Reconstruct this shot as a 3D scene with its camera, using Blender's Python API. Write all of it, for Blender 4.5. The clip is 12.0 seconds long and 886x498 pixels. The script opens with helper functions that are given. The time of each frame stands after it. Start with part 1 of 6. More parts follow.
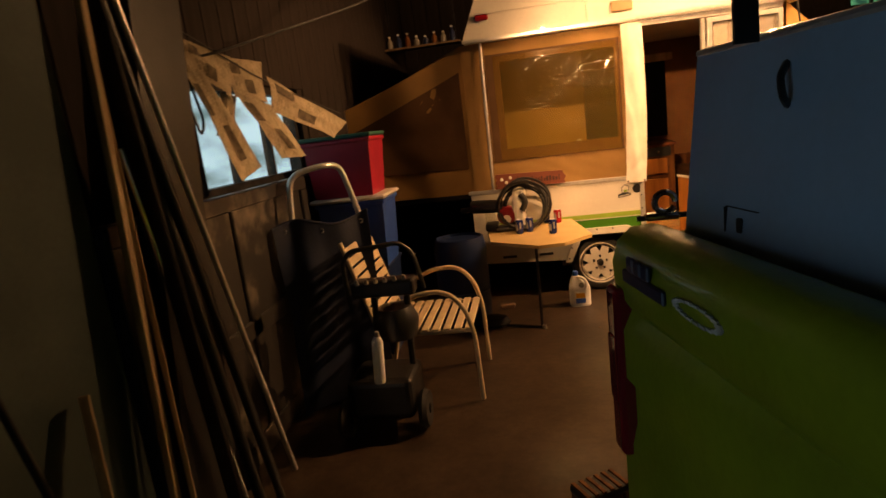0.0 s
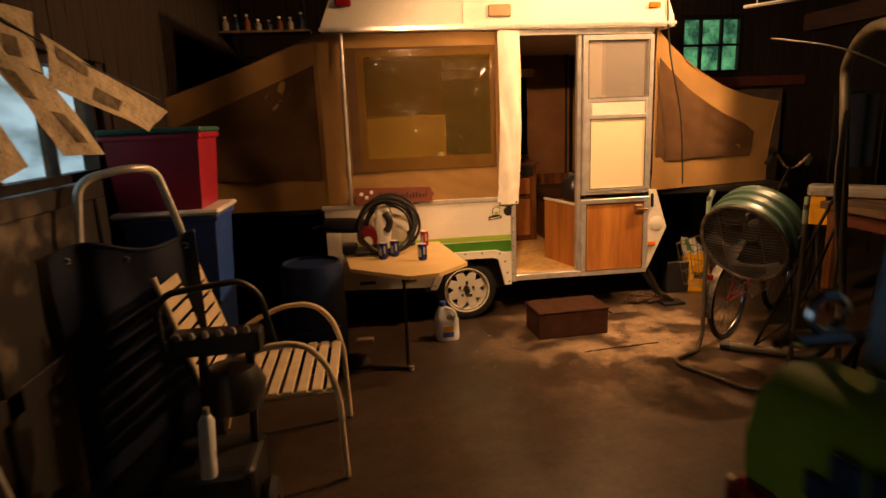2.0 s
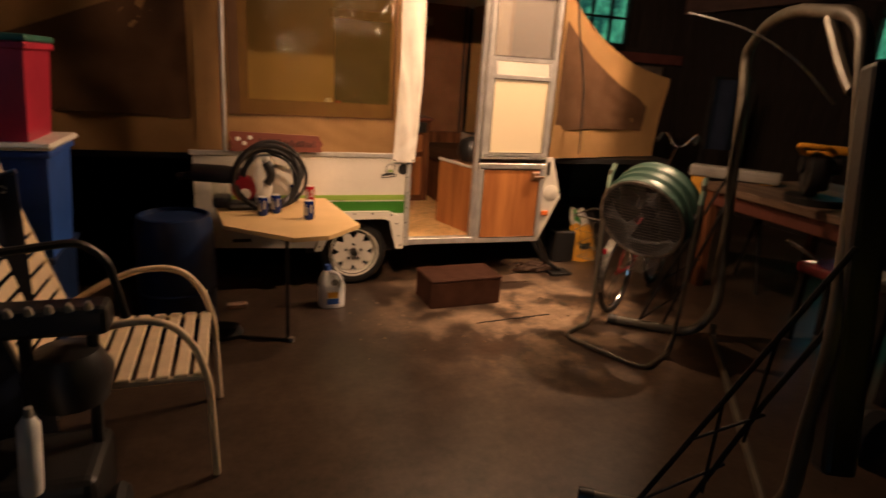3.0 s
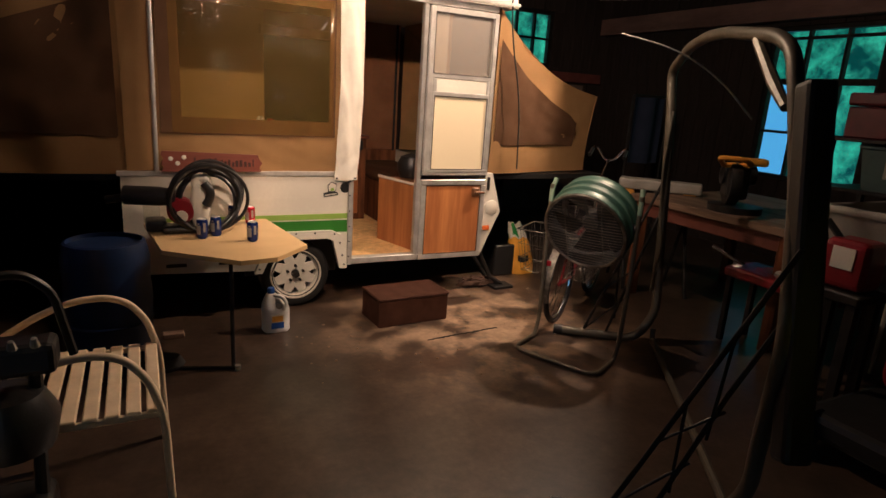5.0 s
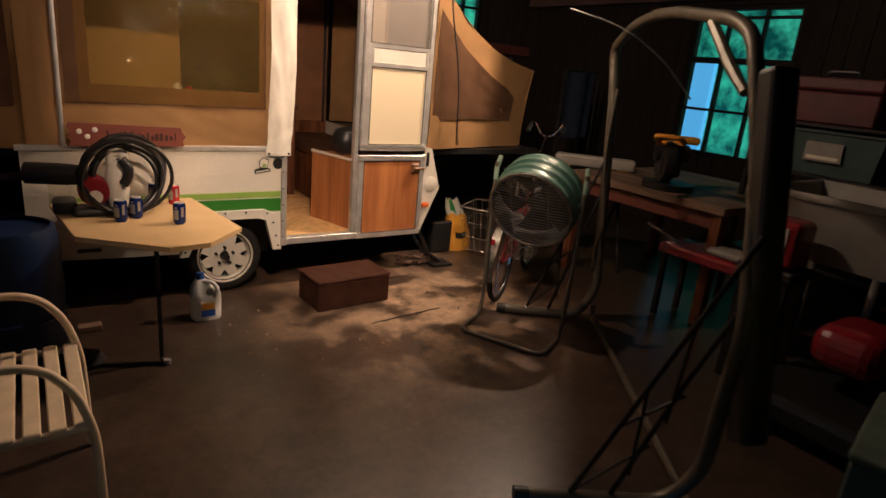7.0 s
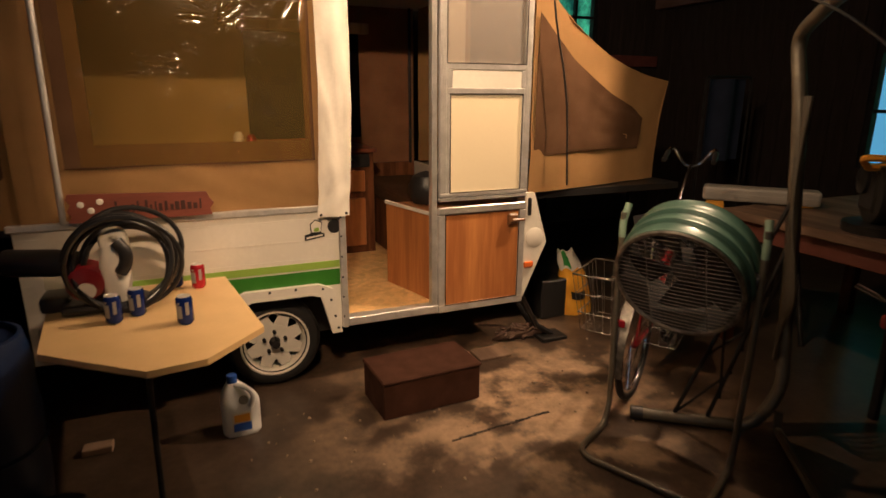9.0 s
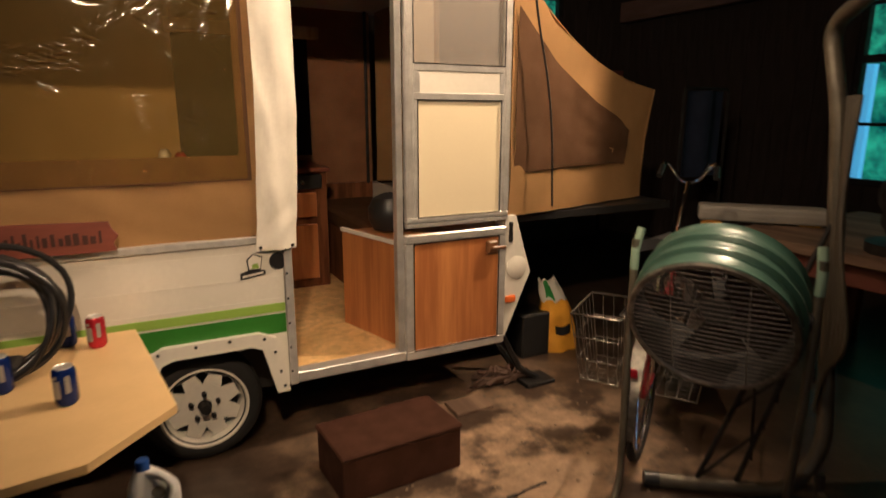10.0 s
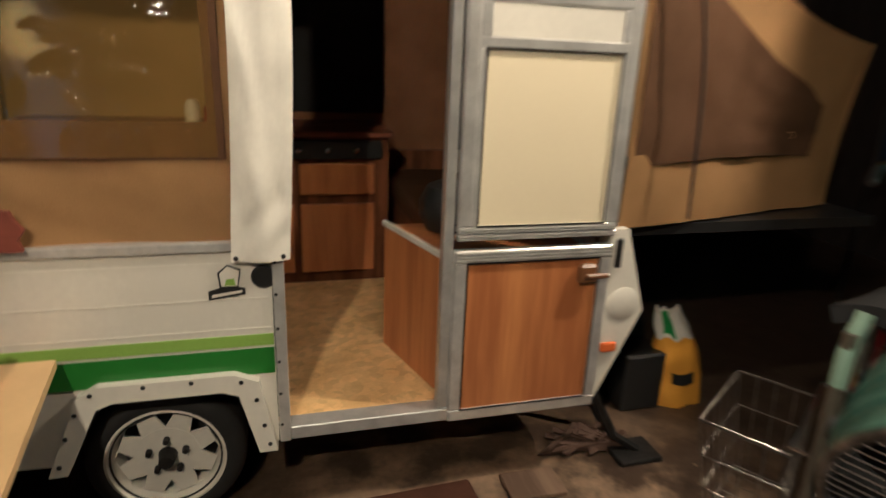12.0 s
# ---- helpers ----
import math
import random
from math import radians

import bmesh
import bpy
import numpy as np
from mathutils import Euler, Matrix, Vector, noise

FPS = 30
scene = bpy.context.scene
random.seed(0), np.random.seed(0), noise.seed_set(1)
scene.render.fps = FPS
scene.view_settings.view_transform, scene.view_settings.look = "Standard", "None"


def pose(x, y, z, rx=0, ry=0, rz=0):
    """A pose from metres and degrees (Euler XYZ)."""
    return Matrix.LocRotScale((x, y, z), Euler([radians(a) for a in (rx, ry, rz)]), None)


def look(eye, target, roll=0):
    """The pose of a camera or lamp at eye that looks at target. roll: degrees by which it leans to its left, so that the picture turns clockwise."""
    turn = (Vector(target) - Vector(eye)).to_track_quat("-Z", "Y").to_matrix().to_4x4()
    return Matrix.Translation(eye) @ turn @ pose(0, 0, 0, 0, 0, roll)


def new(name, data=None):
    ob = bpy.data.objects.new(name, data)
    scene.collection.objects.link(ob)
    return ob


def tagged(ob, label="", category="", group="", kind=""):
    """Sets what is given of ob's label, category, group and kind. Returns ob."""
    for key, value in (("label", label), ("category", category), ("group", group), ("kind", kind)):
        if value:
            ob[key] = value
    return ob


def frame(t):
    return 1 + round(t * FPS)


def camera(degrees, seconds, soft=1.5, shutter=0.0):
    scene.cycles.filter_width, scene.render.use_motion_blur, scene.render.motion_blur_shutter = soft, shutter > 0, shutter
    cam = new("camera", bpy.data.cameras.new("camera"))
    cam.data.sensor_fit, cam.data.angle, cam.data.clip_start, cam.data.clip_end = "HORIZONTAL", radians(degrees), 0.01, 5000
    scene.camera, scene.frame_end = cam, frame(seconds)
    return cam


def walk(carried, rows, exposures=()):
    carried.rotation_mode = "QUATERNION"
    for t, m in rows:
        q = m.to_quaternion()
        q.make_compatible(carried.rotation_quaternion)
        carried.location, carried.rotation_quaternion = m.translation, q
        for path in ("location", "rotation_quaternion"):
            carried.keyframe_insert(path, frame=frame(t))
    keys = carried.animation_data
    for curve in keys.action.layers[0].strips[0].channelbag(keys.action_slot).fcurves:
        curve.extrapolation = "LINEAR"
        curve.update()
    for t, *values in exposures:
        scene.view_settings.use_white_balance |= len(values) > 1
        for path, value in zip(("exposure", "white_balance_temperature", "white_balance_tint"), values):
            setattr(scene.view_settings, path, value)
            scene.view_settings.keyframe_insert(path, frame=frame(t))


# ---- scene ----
cam = camera(73.5, 12.0, 1.5, 0.8)
PATH = [
    (0, (0.669, 0.093, 1.686), (0.348, 2.026, 1.286), -7.0),
    (0.5, (0.654, 0.256, 1.687), (0.39, 2.199, 1.293), -9.1),
    (1, (0.673, 0.508, 1.703), (0.455, 2.459, 1.322), -11.7),
    (1.5, (0.555, 0.666, 1.679), (0.605, 2.619, 1.253), -6.3),
    (2, (0.435, 0.842, 1.703), (0.672, 2.781, 1.277), -2.3),
    (2.5, (0.423, 1.106, 1.673), (0.77, 3.014, 1.187), -0.4),
    (3, (0.363, 1.228, 1.677), (1.013, 3.032, 1.106), 3.8),
    (3.5, (0.181, 1.338, 1.666), (0.998, 3.083, 1.13), 4.1),
    (5.5, (0.215, 1.305, 1.659), (1.163, 2.996, 1.169), 3.8),
    (6, (0.185, 1.33, 1.666), (1.275, 2.924, 1.144), 4.2),
    (6.5, (0.129, 1.378, 1.689), (1.25, 2.926, 1.101), 5.5),
    (8.5, (0.613, 2.199, 1.637), (1.496, 3.92, 1.126), 2.0),
    (9, (0.867, 2.405, 1.674), (1.625, 4.182, 1.158), 0.3),
    (9.5, (0.892, 2.72, 1.637), (1.806, 4.422, 1.119), 0.3),
    (10, (1.043, 2.958, 1.595), (1.939, 4.689, 1.148), 0.1),
    (10.5, (1.228, 3.128, 1.653), (2.004, 4.922, 1.23), 1.4),
    (11, (1.276, 3.374, 1.636), (2.135, 5.13, 1.214), 1.9),
    (11.5, (1.423, 3.536, 1.648), (2.2, 5.309, 1.149), 1.0),
    (12, (1.64, 3.78, 1.615), (2.16, 5.613, 1.007), 2.4),
]
walk(cam, [(t, look(eye, target, roll)) for t, eye, target, roll in PATH], [(0, 0.44, 7900, 20), (1, 0.38, 7200, 21), (2.1, 0.1, 7500, 20), (2.6, 0.08, 6400, 19), (3.5, 0.08, 5200, 13), (5.5, 0.07, 4600, 10), (6.5, 0.07, 4600, 10), (8.5, -0.05, 5300, 9), (10, -0.12, 4800, 3), (11.4, -0.2, 4250, -3), (12, -0.27, 4050, -5)])

# ---------- world and light ----------
world = bpy.data.worlds.new("world")
scene.world = world
world.use_nodes = True
wn = world.node_tree.nodes
sky = wn.new("ShaderNodeTexSky")
sky.sky_type = "NISHITA"
sky.sun_disc = False
sky.sun_elevation = radians(6)
sky.sun_rotation = radians(200)
world.node_tree.links.new(sky.outputs[0], wn["Background"].inputs[0])
wn["Background"].inputs[1].default_value = 0.14

sun = new("sun", bpy.data.lights.new("sun", "SUN"))
sun.data.energy, sun.data.angle, sun.data.color = 0.5, radians(20), (0.5, 0.78, 1.0)
sun.matrix_world = look((0, -20, 16), (2, 0, 0))

# unseen added spot aimed at the camper; a bare bulb hung by its roof
clamp = new("camper_spot", bpy.data.lights.new("camper_spot", "SPOT"))
clamp.data.energy, clamp.data.color, clamp.data.shadow_soft_size = 310, (1.0, 0.58, 0.28), 0.035
clamp.data.spot_size, clamp.data.spot_blend = radians(84), 0.8
clamp.matrix_world = look((0.95, 3.15, 2.72), (2.1, 5.7, 1.4))
bulb = new("work_light_bulb", bpy.data.lights.new("work_light_bulb", "POINT"))
bulb.data.energy, bulb.data.color, bulb.data.shadow_soft_size = 95, (1.0, 0.58, 0.28), 0.028
bulb.location = (2.2, 4.75, 3.05)
# unseen spot by the camper's tail, placed from shadows, aimed at door and floor
clamp2 = new("tail_spot", bpy.data.lights.new("tail_spot", "SPOT"))
clamp2.data.energy, clamp2.data.color, clamp2.data.shadow_soft_size = 380, (1.0, 0.58, 0.28), 0.04
clamp2.data.spot_size, clamp2.data.spot_blend = radians(88), 0.4
clamp2.matrix_world = look((3.95, 4.9, 3.15), (1.6, 5.5, 1.2))
# added cool fill lamp, in an invented side opening behind the walk's start
doorway = new("added_side_fill", bpy.data.lights.new("added_side_fill", "AREA"))
doorway.data.shape, doorway.data.size, doorway.data.size_y = "RECTANGLE", 1.15, 1.95
doorway.data.energy, doorway.data.color = 3.6, (0.42, 0.74, 1.0)
doorway.matrix_world = look((-1.04, -1.0, 1.05), (3, -0.6, 1.05))


# ---------- geometry ----------
class Geo:
    """Collects faces, then becomes one mesh."""

    def __init__(self):
        self.v, self.f = [], []

    def add(self, verts, faces, m=None):
        n = len(self.v)
        self.v += [tuple(m @ Vector(p)) if m else tuple(p) for p in verts]
        self.f += [tuple(n + i for i in f) for f in faces]
        return self

    def box(self, a, b, bevel=0.0, m=None, segments=1):
        """An upright box from corner a to corner b."""
        bm = bmesh.new()
        bmesh.ops.create_cube(bm, size=1)
        for v in bm.verts:
            v.co = Vector([(a[i] + b[i]) / 2 + v.co[i] * (b[i] - a[i]) for i in range(3)])
        if bevel:
            bmesh.ops.bevel(bm, geom=bm.edges[:], offset=bevel, segments=segments, affect="EDGES", profile=0.5)
        bm.verts.index_update()
        self.add([v.co[:] for v in bm.verts], [[v.index for v in f.verts] for f in bm.faces], m)
        bm.free()
        return self

    def tube(self, pts, r, seg=8, closed=False, m=None):
        """A round bar along points; r is one radius or one for each point."""
        pts = [Vector(p) for p in pts]
        n = len(pts)
        rs = r if isinstance(r, (list, tuple)) else [r] * n
        verts, faces = [], []
        side = None
        for i, p in enumerate(pts):
            a = pts[(i - 1) % n] if closed or i else p
            b = pts[(i + 1) % n] if closed or i < n - 1 else p
            d = (b - a).normalized()
            if side is None:
                side = d.orthogonal().normalized()
            side = (side - d * side.dot(d)).normalized()
            up = d.cross(side)
            for k in range(seg):
                t = 2 * math.pi * k / seg
                verts.append(p + (side * math.cos(t) + up * math.sin(t)) * rs[i])
        for i in range(n if closed else n - 1):
            j = (i + 1) % n
            for k in range(seg):
                l = (k + 1) % seg
                faces.append((i * seg + k, i * seg + l, j * seg + l, j * seg + k))
        if not closed:
            faces += [tuple(range(seg))[::-1], tuple(range((n - 1) * seg, n * seg))]
        return self.add(verts, faces, m)

    def lathe(self, prof, seg=24, m=None):
        """A profile of (radius, height) turned about z."""
        verts, faces = [], []
        n = len(prof)
        for k in range(seg):
            t = 2 * math.pi * k / seg
            verts += [(r * math.cos(t), r * math.sin(t), z) for r, z in prof]
        for k in range(seg):
            l = (k + 1) % seg
            for i in range(n - 1):
                if prof[i][0] < 1e-6 and prof[i + 1][0] < 1e-6:
                    continue
                if prof[i][0] < 1e-6:
                    faces.append((k * n + i, l * n + i + 1, k * n + i + 1))
                elif prof[i + 1][0] < 1e-6:
                    faces.append((k * n + i, l * n + i, k * n + i + 1))
                else:
                    faces.append((k * n + i, l * n + i, l * n + i + 1, k * n + i + 1))
        return self.add(verts, faces, m)

    def prism(self, poly, y0, y1, m=None):
        """An (x, z) outline pushed from y0 to y1."""
        n = len(poly)
        verts = [(x, y0, z) for x, z in poly] + [(x, y1, z) for x, z in poly]
        faces = [tuple(range(n)), tuple(range(2 * n - 1, n - 1, -1))]
        faces += [(i, i + n, (i + 1) % n + n, (i + 1) % n) for i in range(n)]
        return self.add(verts, faces, m)

    def sheet(self, fn, nu, nv, thick=0.004, m=None):
        """A bent sheet: fn(u, v) gives points, with a back face set off by thick along its normal."""
        front = [Vector(fn(i / nu, j / nv)) for j in range(nv + 1) for i in range(nu + 1)]
        w = nu + 1
        back = []
        for j in range(nv + 1):
            for i in range(w):
                a = front[j * w + min(i + 1, nu)] - front[j * w + max(i - 1, 0)]
                b = front[min(j + 1, nv) * w + i] - front[max(j - 1, 0) * w + i]
                back.append(front[j * w + i] - a.cross(b).normalized() * thick)
        n = len(front)
        faces = []
        for j in range(nv):
            for i in range(nu):
                q = (j * w + i, j * w + i + 1, (j + 1) * w + i + 1, (j + 1) * w + i)
                faces += [q, tuple(n + k for k in reversed(q))]
        rim = [i for i in range(w)] + [j * w + nu for j in range(1, nv + 1)] + [nv * w + i for i in range(nu - 1, -1, -1)] + [j * w for j in range(nv - 1, 0, -1)]
        for k in range(len(rim)):
            a, b = rim[k], rim[(k + 1) % len(rim)]
            faces.append((b, a, n + a, n + b))
        return self.add(front + back, faces, m)

    def mesh(self, name, material, smooth=False):
        me = bpy.data.meshes.new(name)
        me.from_pydata([tuple(p) for p in self.v], [], self.f)
        bm = bmesh.new()
        bm.from_mesh(me)
        bmesh.ops.recalc_face_normals(bm, faces=bm.faces[:])
        if smooth:
            for f in bm.faces:
                f.smooth = True
            for e in bm.edges:
                e.smooth = len(e.link_faces) == 2 and e.calc_face_angle(0) < 0.7
        bm.to_mesh(me)
        bm.free()
        me.materials.append(material)
        return me


def thing(name, label, category, base=(0, 0, 0), turn=0.0, group=""):
    """An empty at the thing's base; its parts are given in world metres, or in its own when turned."""
    ob = new(name)
    ob.empty_display_size = 0.1
    ob.matrix_basis = pose(*base, 0, 0, turn)
    return tagged(ob, label, category, group)


def part(name, geo, material, parent, label="", smooth=False, own=False):
    """One mesh under a thing or a part. own: points are in the thing's own axes, else in the world's."""
    me = geo.mesh(name, material, smooth)
    root = parent if parent.parent is None else parent.parent
    if not own:
        me.transform(root.matrix_basis.inverted())
    ob = new(name, me)
    ob.parent = parent
    return tagged(ob, label) if label else ob


def solid(name, geo, material, label, category, kind="", group="", smooth=False):
    """A thing that is one mesh."""
    return tagged(new(name, geo.mesh(name, material, smooth)), label, category, group, kind)


def arc(c, r, a0, a1, n, plane="xz"):
    """Points on a circle's arc, degrees."""
    out = []
    for i in range(n + 1):
        t = radians(a0 + (a1 - a0) * i / n)
        p, q = r * math.cos(t), r * math.sin(t)
        out.append({"xz": (c[0] + p, c[1], c[2] + q), "yz": (c[0], c[1] + p, c[2] + q), "xy": (c[0] + p, c[1] + q, c[2])}[plane])
    return out


def bend(pts, r=0.05, n=5):
    """Rounds the corners of a run of points."""
    pts = [Vector(p) for p in pts]
    out = [pts[0]]
    for a, b, c in zip(pts, pts[1:], pts[2:]):
        s = min(r, (a - b).length * 0.45, (c - b).length * 0.45)
        p, q = b + (a - b).normalized() * s, b + (c - b).normalized() * s
        out += [p * (1 - t) ** 2 + b * 2 * t * (1 - t) + q * t * t for t in [i / n for i in range(n + 1)]]
    return out + [pts[-1]]


# ---------- materials ----------
def mat(name, colour, rough=0.6, metal=0.0, vary=0.25, scale=6.0, bump=0.2, grain=60.0, dark=None, stretch=None, coat=0.0, spread=(0.35, 0.7)):
    """Paint, plastic, metal or cloth: a colour with stains at one scale and grain at another."""
    m = bpy.data.materials.new(name)
    m.use_nodes = True
    nt, nodes = m.node_tree, m.node_tree.nodes
    bsdf = nodes["Principled BSDF"]
    co = nodes.new("ShaderNodeTexCoord")
    mp = nodes.new("ShaderNodeMapping")
    if stretch:
        mp.inputs["Scale"].default_value = stretch
    nt.links.new(co.outputs["Object"], mp.inputs[0])
    big, fine = nodes.new("ShaderNodeTexNoise"), nodes.new("ShaderNodeTexNoise")
    big.inputs["Scale"].default_value, big.inputs["Detail"].default_value = scale, 6
    fine.inputs["Scale"].default_value, fine.inputs["Detail"].default_value = grain, 3
    for n in (big, fine):
        nt.links.new(mp.outputs[0], n.inputs["Vector"])
    ramp = nodes.new("ShaderNodeValToRGB")
    second = dark or [c * (1 - vary) for c in colour]
    ramp.color_ramp.elements[0].color, ramp.color_ramp.elements[1].color = (*second, 1), (*colour, 1)
    ramp.color_ramp.elements[0].position, ramp.color_ramp.elements[1].position = spread
    mixf = nodes.new("ShaderNodeMath")
    mixf.operation = "MULTIPLY_ADD"
    nt.links.new(fine.outputs[0], mixf.inputs[0])
    mixf.inputs[1].default_value = 0.25
    sub = nodes.new("ShaderNodeMath")
    sub.operation = "SUBTRACT"
    nt.links.new(big.outputs[0], sub.inputs[0])
    sub.inputs[1].default_value = 0.15
    nt.links.new(sub.outputs[0], mixf.inputs[2])
    nt.links.new(mixf.outputs[0], ramp.inputs[0])
    nt.links.new(ramp.outputs[0], bsdf.inputs["Base Color"])
    rr = nodes.new("ShaderNodeMapRange")
    rr.inputs["To Min"].default_value, rr.inputs["To Max"].default_value = min(1, rough * 1.2), rough * 0.8
    nt.links.new(big.outputs[0], rr.inputs["Value"])
    nt.links.new(rr.outputs[0], bsdf.inputs["Roughness"])
    bsdf.inputs["Metallic"].default_value = metal
    bsdf.inputs["Coat Weight"].default_value = coat
    if bump:
        b = nodes.new("ShaderNodeBump")
        b.inputs["Strength"].default_value, b.inputs["Distance"].default_value = bump, 0.004
        nt.links.new(fine.outputs[0], b.inputs["Height"])
        nt.links.new(b.outputs[0], bsdf.inputs["Normal"])
    return m


def wood(name, light, dark, along=(1, 1, 8), rough=0.45, scale=10):
    """Boards: streaks along one axis."""
    return mat(name, light, rough, 0, dark=dark, scale=scale, grain=scale * 7, stretch=[1.0 / a if a > 1 else 1.0 for a in along], bump=0.15, spread=(0.36, 0.6))


def let_through(m, share):
    """Thin cloth: part of the light that falls on one side comes out on the other."""
    nt, nodes = m.node_tree, m.node_tree.nodes
    bsdf = nodes["Principled BSDF"]
    tl, mix = nodes.new("ShaderNodeBsdfTranslucent"), nodes.new("ShaderNodeMixShader")
    nt.links.new(bsdf.inputs["Base Color"].links[0].from_socket, tl.inputs["Color"])
    mix.inputs[0].default_value = share
    nt.links.new(bsdf.outputs[0], mix.inputs[1])
    nt.links.new(tl.outputs[0], mix.inputs[2])
    nt.links.new(mix.outputs[0], nodes["Material Output"].inputs[0])
    return m


def glow(name, colour, strength):
    m = bpy.data.materials.new(name)
    m.use_nodes = True
    b = m.node_tree.nodes["Principled BSDF"]
    b.inputs["Base Color"].default_value = (*colour, 1)
    b.inputs["Emission Color"].default_value, b.inputs["Emission Strength"].default_value = (*colour, 1), strength
    return m


def clear(name, tint=(1, 1, 1), haze=0.2, rough=0.08, cloud=None, gloss=0.02):
    """Clear film or pane: light passes, with gloss on its folds and some haze."""
    m = bpy.data.materials.new(name)
    m.use_nodes = True
    nt, nodes = m.node_tree, m.node_tree.nodes
    nodes.remove(nodes["Principled BSDF"])
    tr, gl, df, a, b = (nodes.new(k) for k in ("ShaderNodeBsdfTransparent", "ShaderNodeBsdfGlossy", "ShaderNodeBsdfDiffuse", "ShaderNodeMixShader", "ShaderNodeMixShader"))
    tr.inputs[0].default_value = (*tint, 1)
    df.inputs[0].default_value = (*(cloud or [0.7 * c for c in tint]), 1)
    gl.inputs["Roughness"].default_value = rough
    a.inputs[0].default_value = haze
    nt.links.new(tr.outputs[0], a.inputs[1])
    nt.links.new(df.outputs[0], a.inputs[2])
    fr, pw, mu = nodes.new("ShaderNodeLayerWeight"), nodes.new("ShaderNodeMath"), nodes.new("ShaderNodeMath")
    pw.operation, mu.operation = "POWER", "MULTIPLY_ADD"
    pw.inputs[1].default_value, mu.inputs[1].default_value, mu.inputs[2].default_value = 5.0, 0.05, gloss
    nt.links.new(fr.outputs["Facing"], pw.inputs[0])
    nt.links.new(pw.outputs[0], mu.inputs[0])
    nt.links.new(mu.outputs[0], b.inputs[0])
    nt.links.new(a.outputs[0], b.inputs[1])
    nt.links.new(gl.outputs[0], b.inputs[2])
    nt.links.new(b.outputs[0], nodes["Material Output"].inputs[0])
    return m


def concrete():
    """Worn workshop concrete, damp and oil-dark with paler patches."""
    m = mat("concrete", (0.08, 0.053, 0.035), 0.5, 0, dark=(0.046, 0.031, 0.021), scale=1.4, grain=26, bump=0.15, spread=(0.34, 0.72))
    nt, nodes = m.node_tree, m.node_tree.nodes
    bsdf = nodes["Principled BSDF"]
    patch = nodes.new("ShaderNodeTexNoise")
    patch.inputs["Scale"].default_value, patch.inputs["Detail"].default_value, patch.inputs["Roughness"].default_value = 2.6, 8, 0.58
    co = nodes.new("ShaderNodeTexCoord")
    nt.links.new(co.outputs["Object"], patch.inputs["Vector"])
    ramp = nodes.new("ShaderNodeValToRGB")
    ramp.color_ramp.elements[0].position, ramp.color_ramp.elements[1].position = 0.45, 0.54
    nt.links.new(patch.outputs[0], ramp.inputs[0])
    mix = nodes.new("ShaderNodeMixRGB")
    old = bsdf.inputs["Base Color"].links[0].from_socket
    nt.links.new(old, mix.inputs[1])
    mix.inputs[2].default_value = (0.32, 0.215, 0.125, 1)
    # the pale patches are strongest before the camper's door and fade around it
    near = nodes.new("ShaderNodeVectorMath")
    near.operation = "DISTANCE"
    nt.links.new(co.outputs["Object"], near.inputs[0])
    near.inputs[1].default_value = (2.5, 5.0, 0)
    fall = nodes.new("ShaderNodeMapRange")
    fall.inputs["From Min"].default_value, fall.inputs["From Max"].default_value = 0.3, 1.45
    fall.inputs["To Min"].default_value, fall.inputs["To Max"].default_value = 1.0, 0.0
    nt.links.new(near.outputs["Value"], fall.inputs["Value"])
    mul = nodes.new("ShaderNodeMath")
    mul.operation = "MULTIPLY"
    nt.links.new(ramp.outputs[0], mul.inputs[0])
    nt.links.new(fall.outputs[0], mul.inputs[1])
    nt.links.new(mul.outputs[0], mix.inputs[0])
    # scuffs and old spills at a hand's width
    spill, tone, mot = nodes.new("ShaderNodeTexNoise"), nodes.new("ShaderNodeMapRange"), nodes.new("ShaderNodeMixRGB")
    spill.inputs["Scale"].default_value, spill.inputs["Detail"].default_value, spill.inputs["Roughness"].default_value = 6.5, 10, 0.72
    nt.links.new(co.outputs["Object"], spill.inputs["Vector"])
    tone.inputs["From Min"].default_value, tone.inputs["From Max"].default_value = 0.34, 0.66
    tone.inputs["To Min"].default_value, tone.inputs["To Max"].default_value = 0.58, 1.3
    nt.links.new(spill.outputs[0], tone.inputs["Value"])
    mot.blend_type, mot.inputs[0].default_value = "MULTIPLY", 1.0
    nt.links.new(mix.outputs[0], mot.inputs[1])
    nt.links.new(tone.outputs[0], mot.inputs[2])
    nt.links.new(mot.outputs[0], bsdf.inputs["Base Color"])
    rr = nodes.new("ShaderNodeMapRange")
    rr.inputs["To Min"].default_value, rr.inputs["To Max"].default_value = 0.33, 0.75
    nt.links.new(mul.outputs[0], rr.inputs["Value"])
    nt.links.new(rr.outputs[0], bsdf.inputs["Roughness"])
    return m


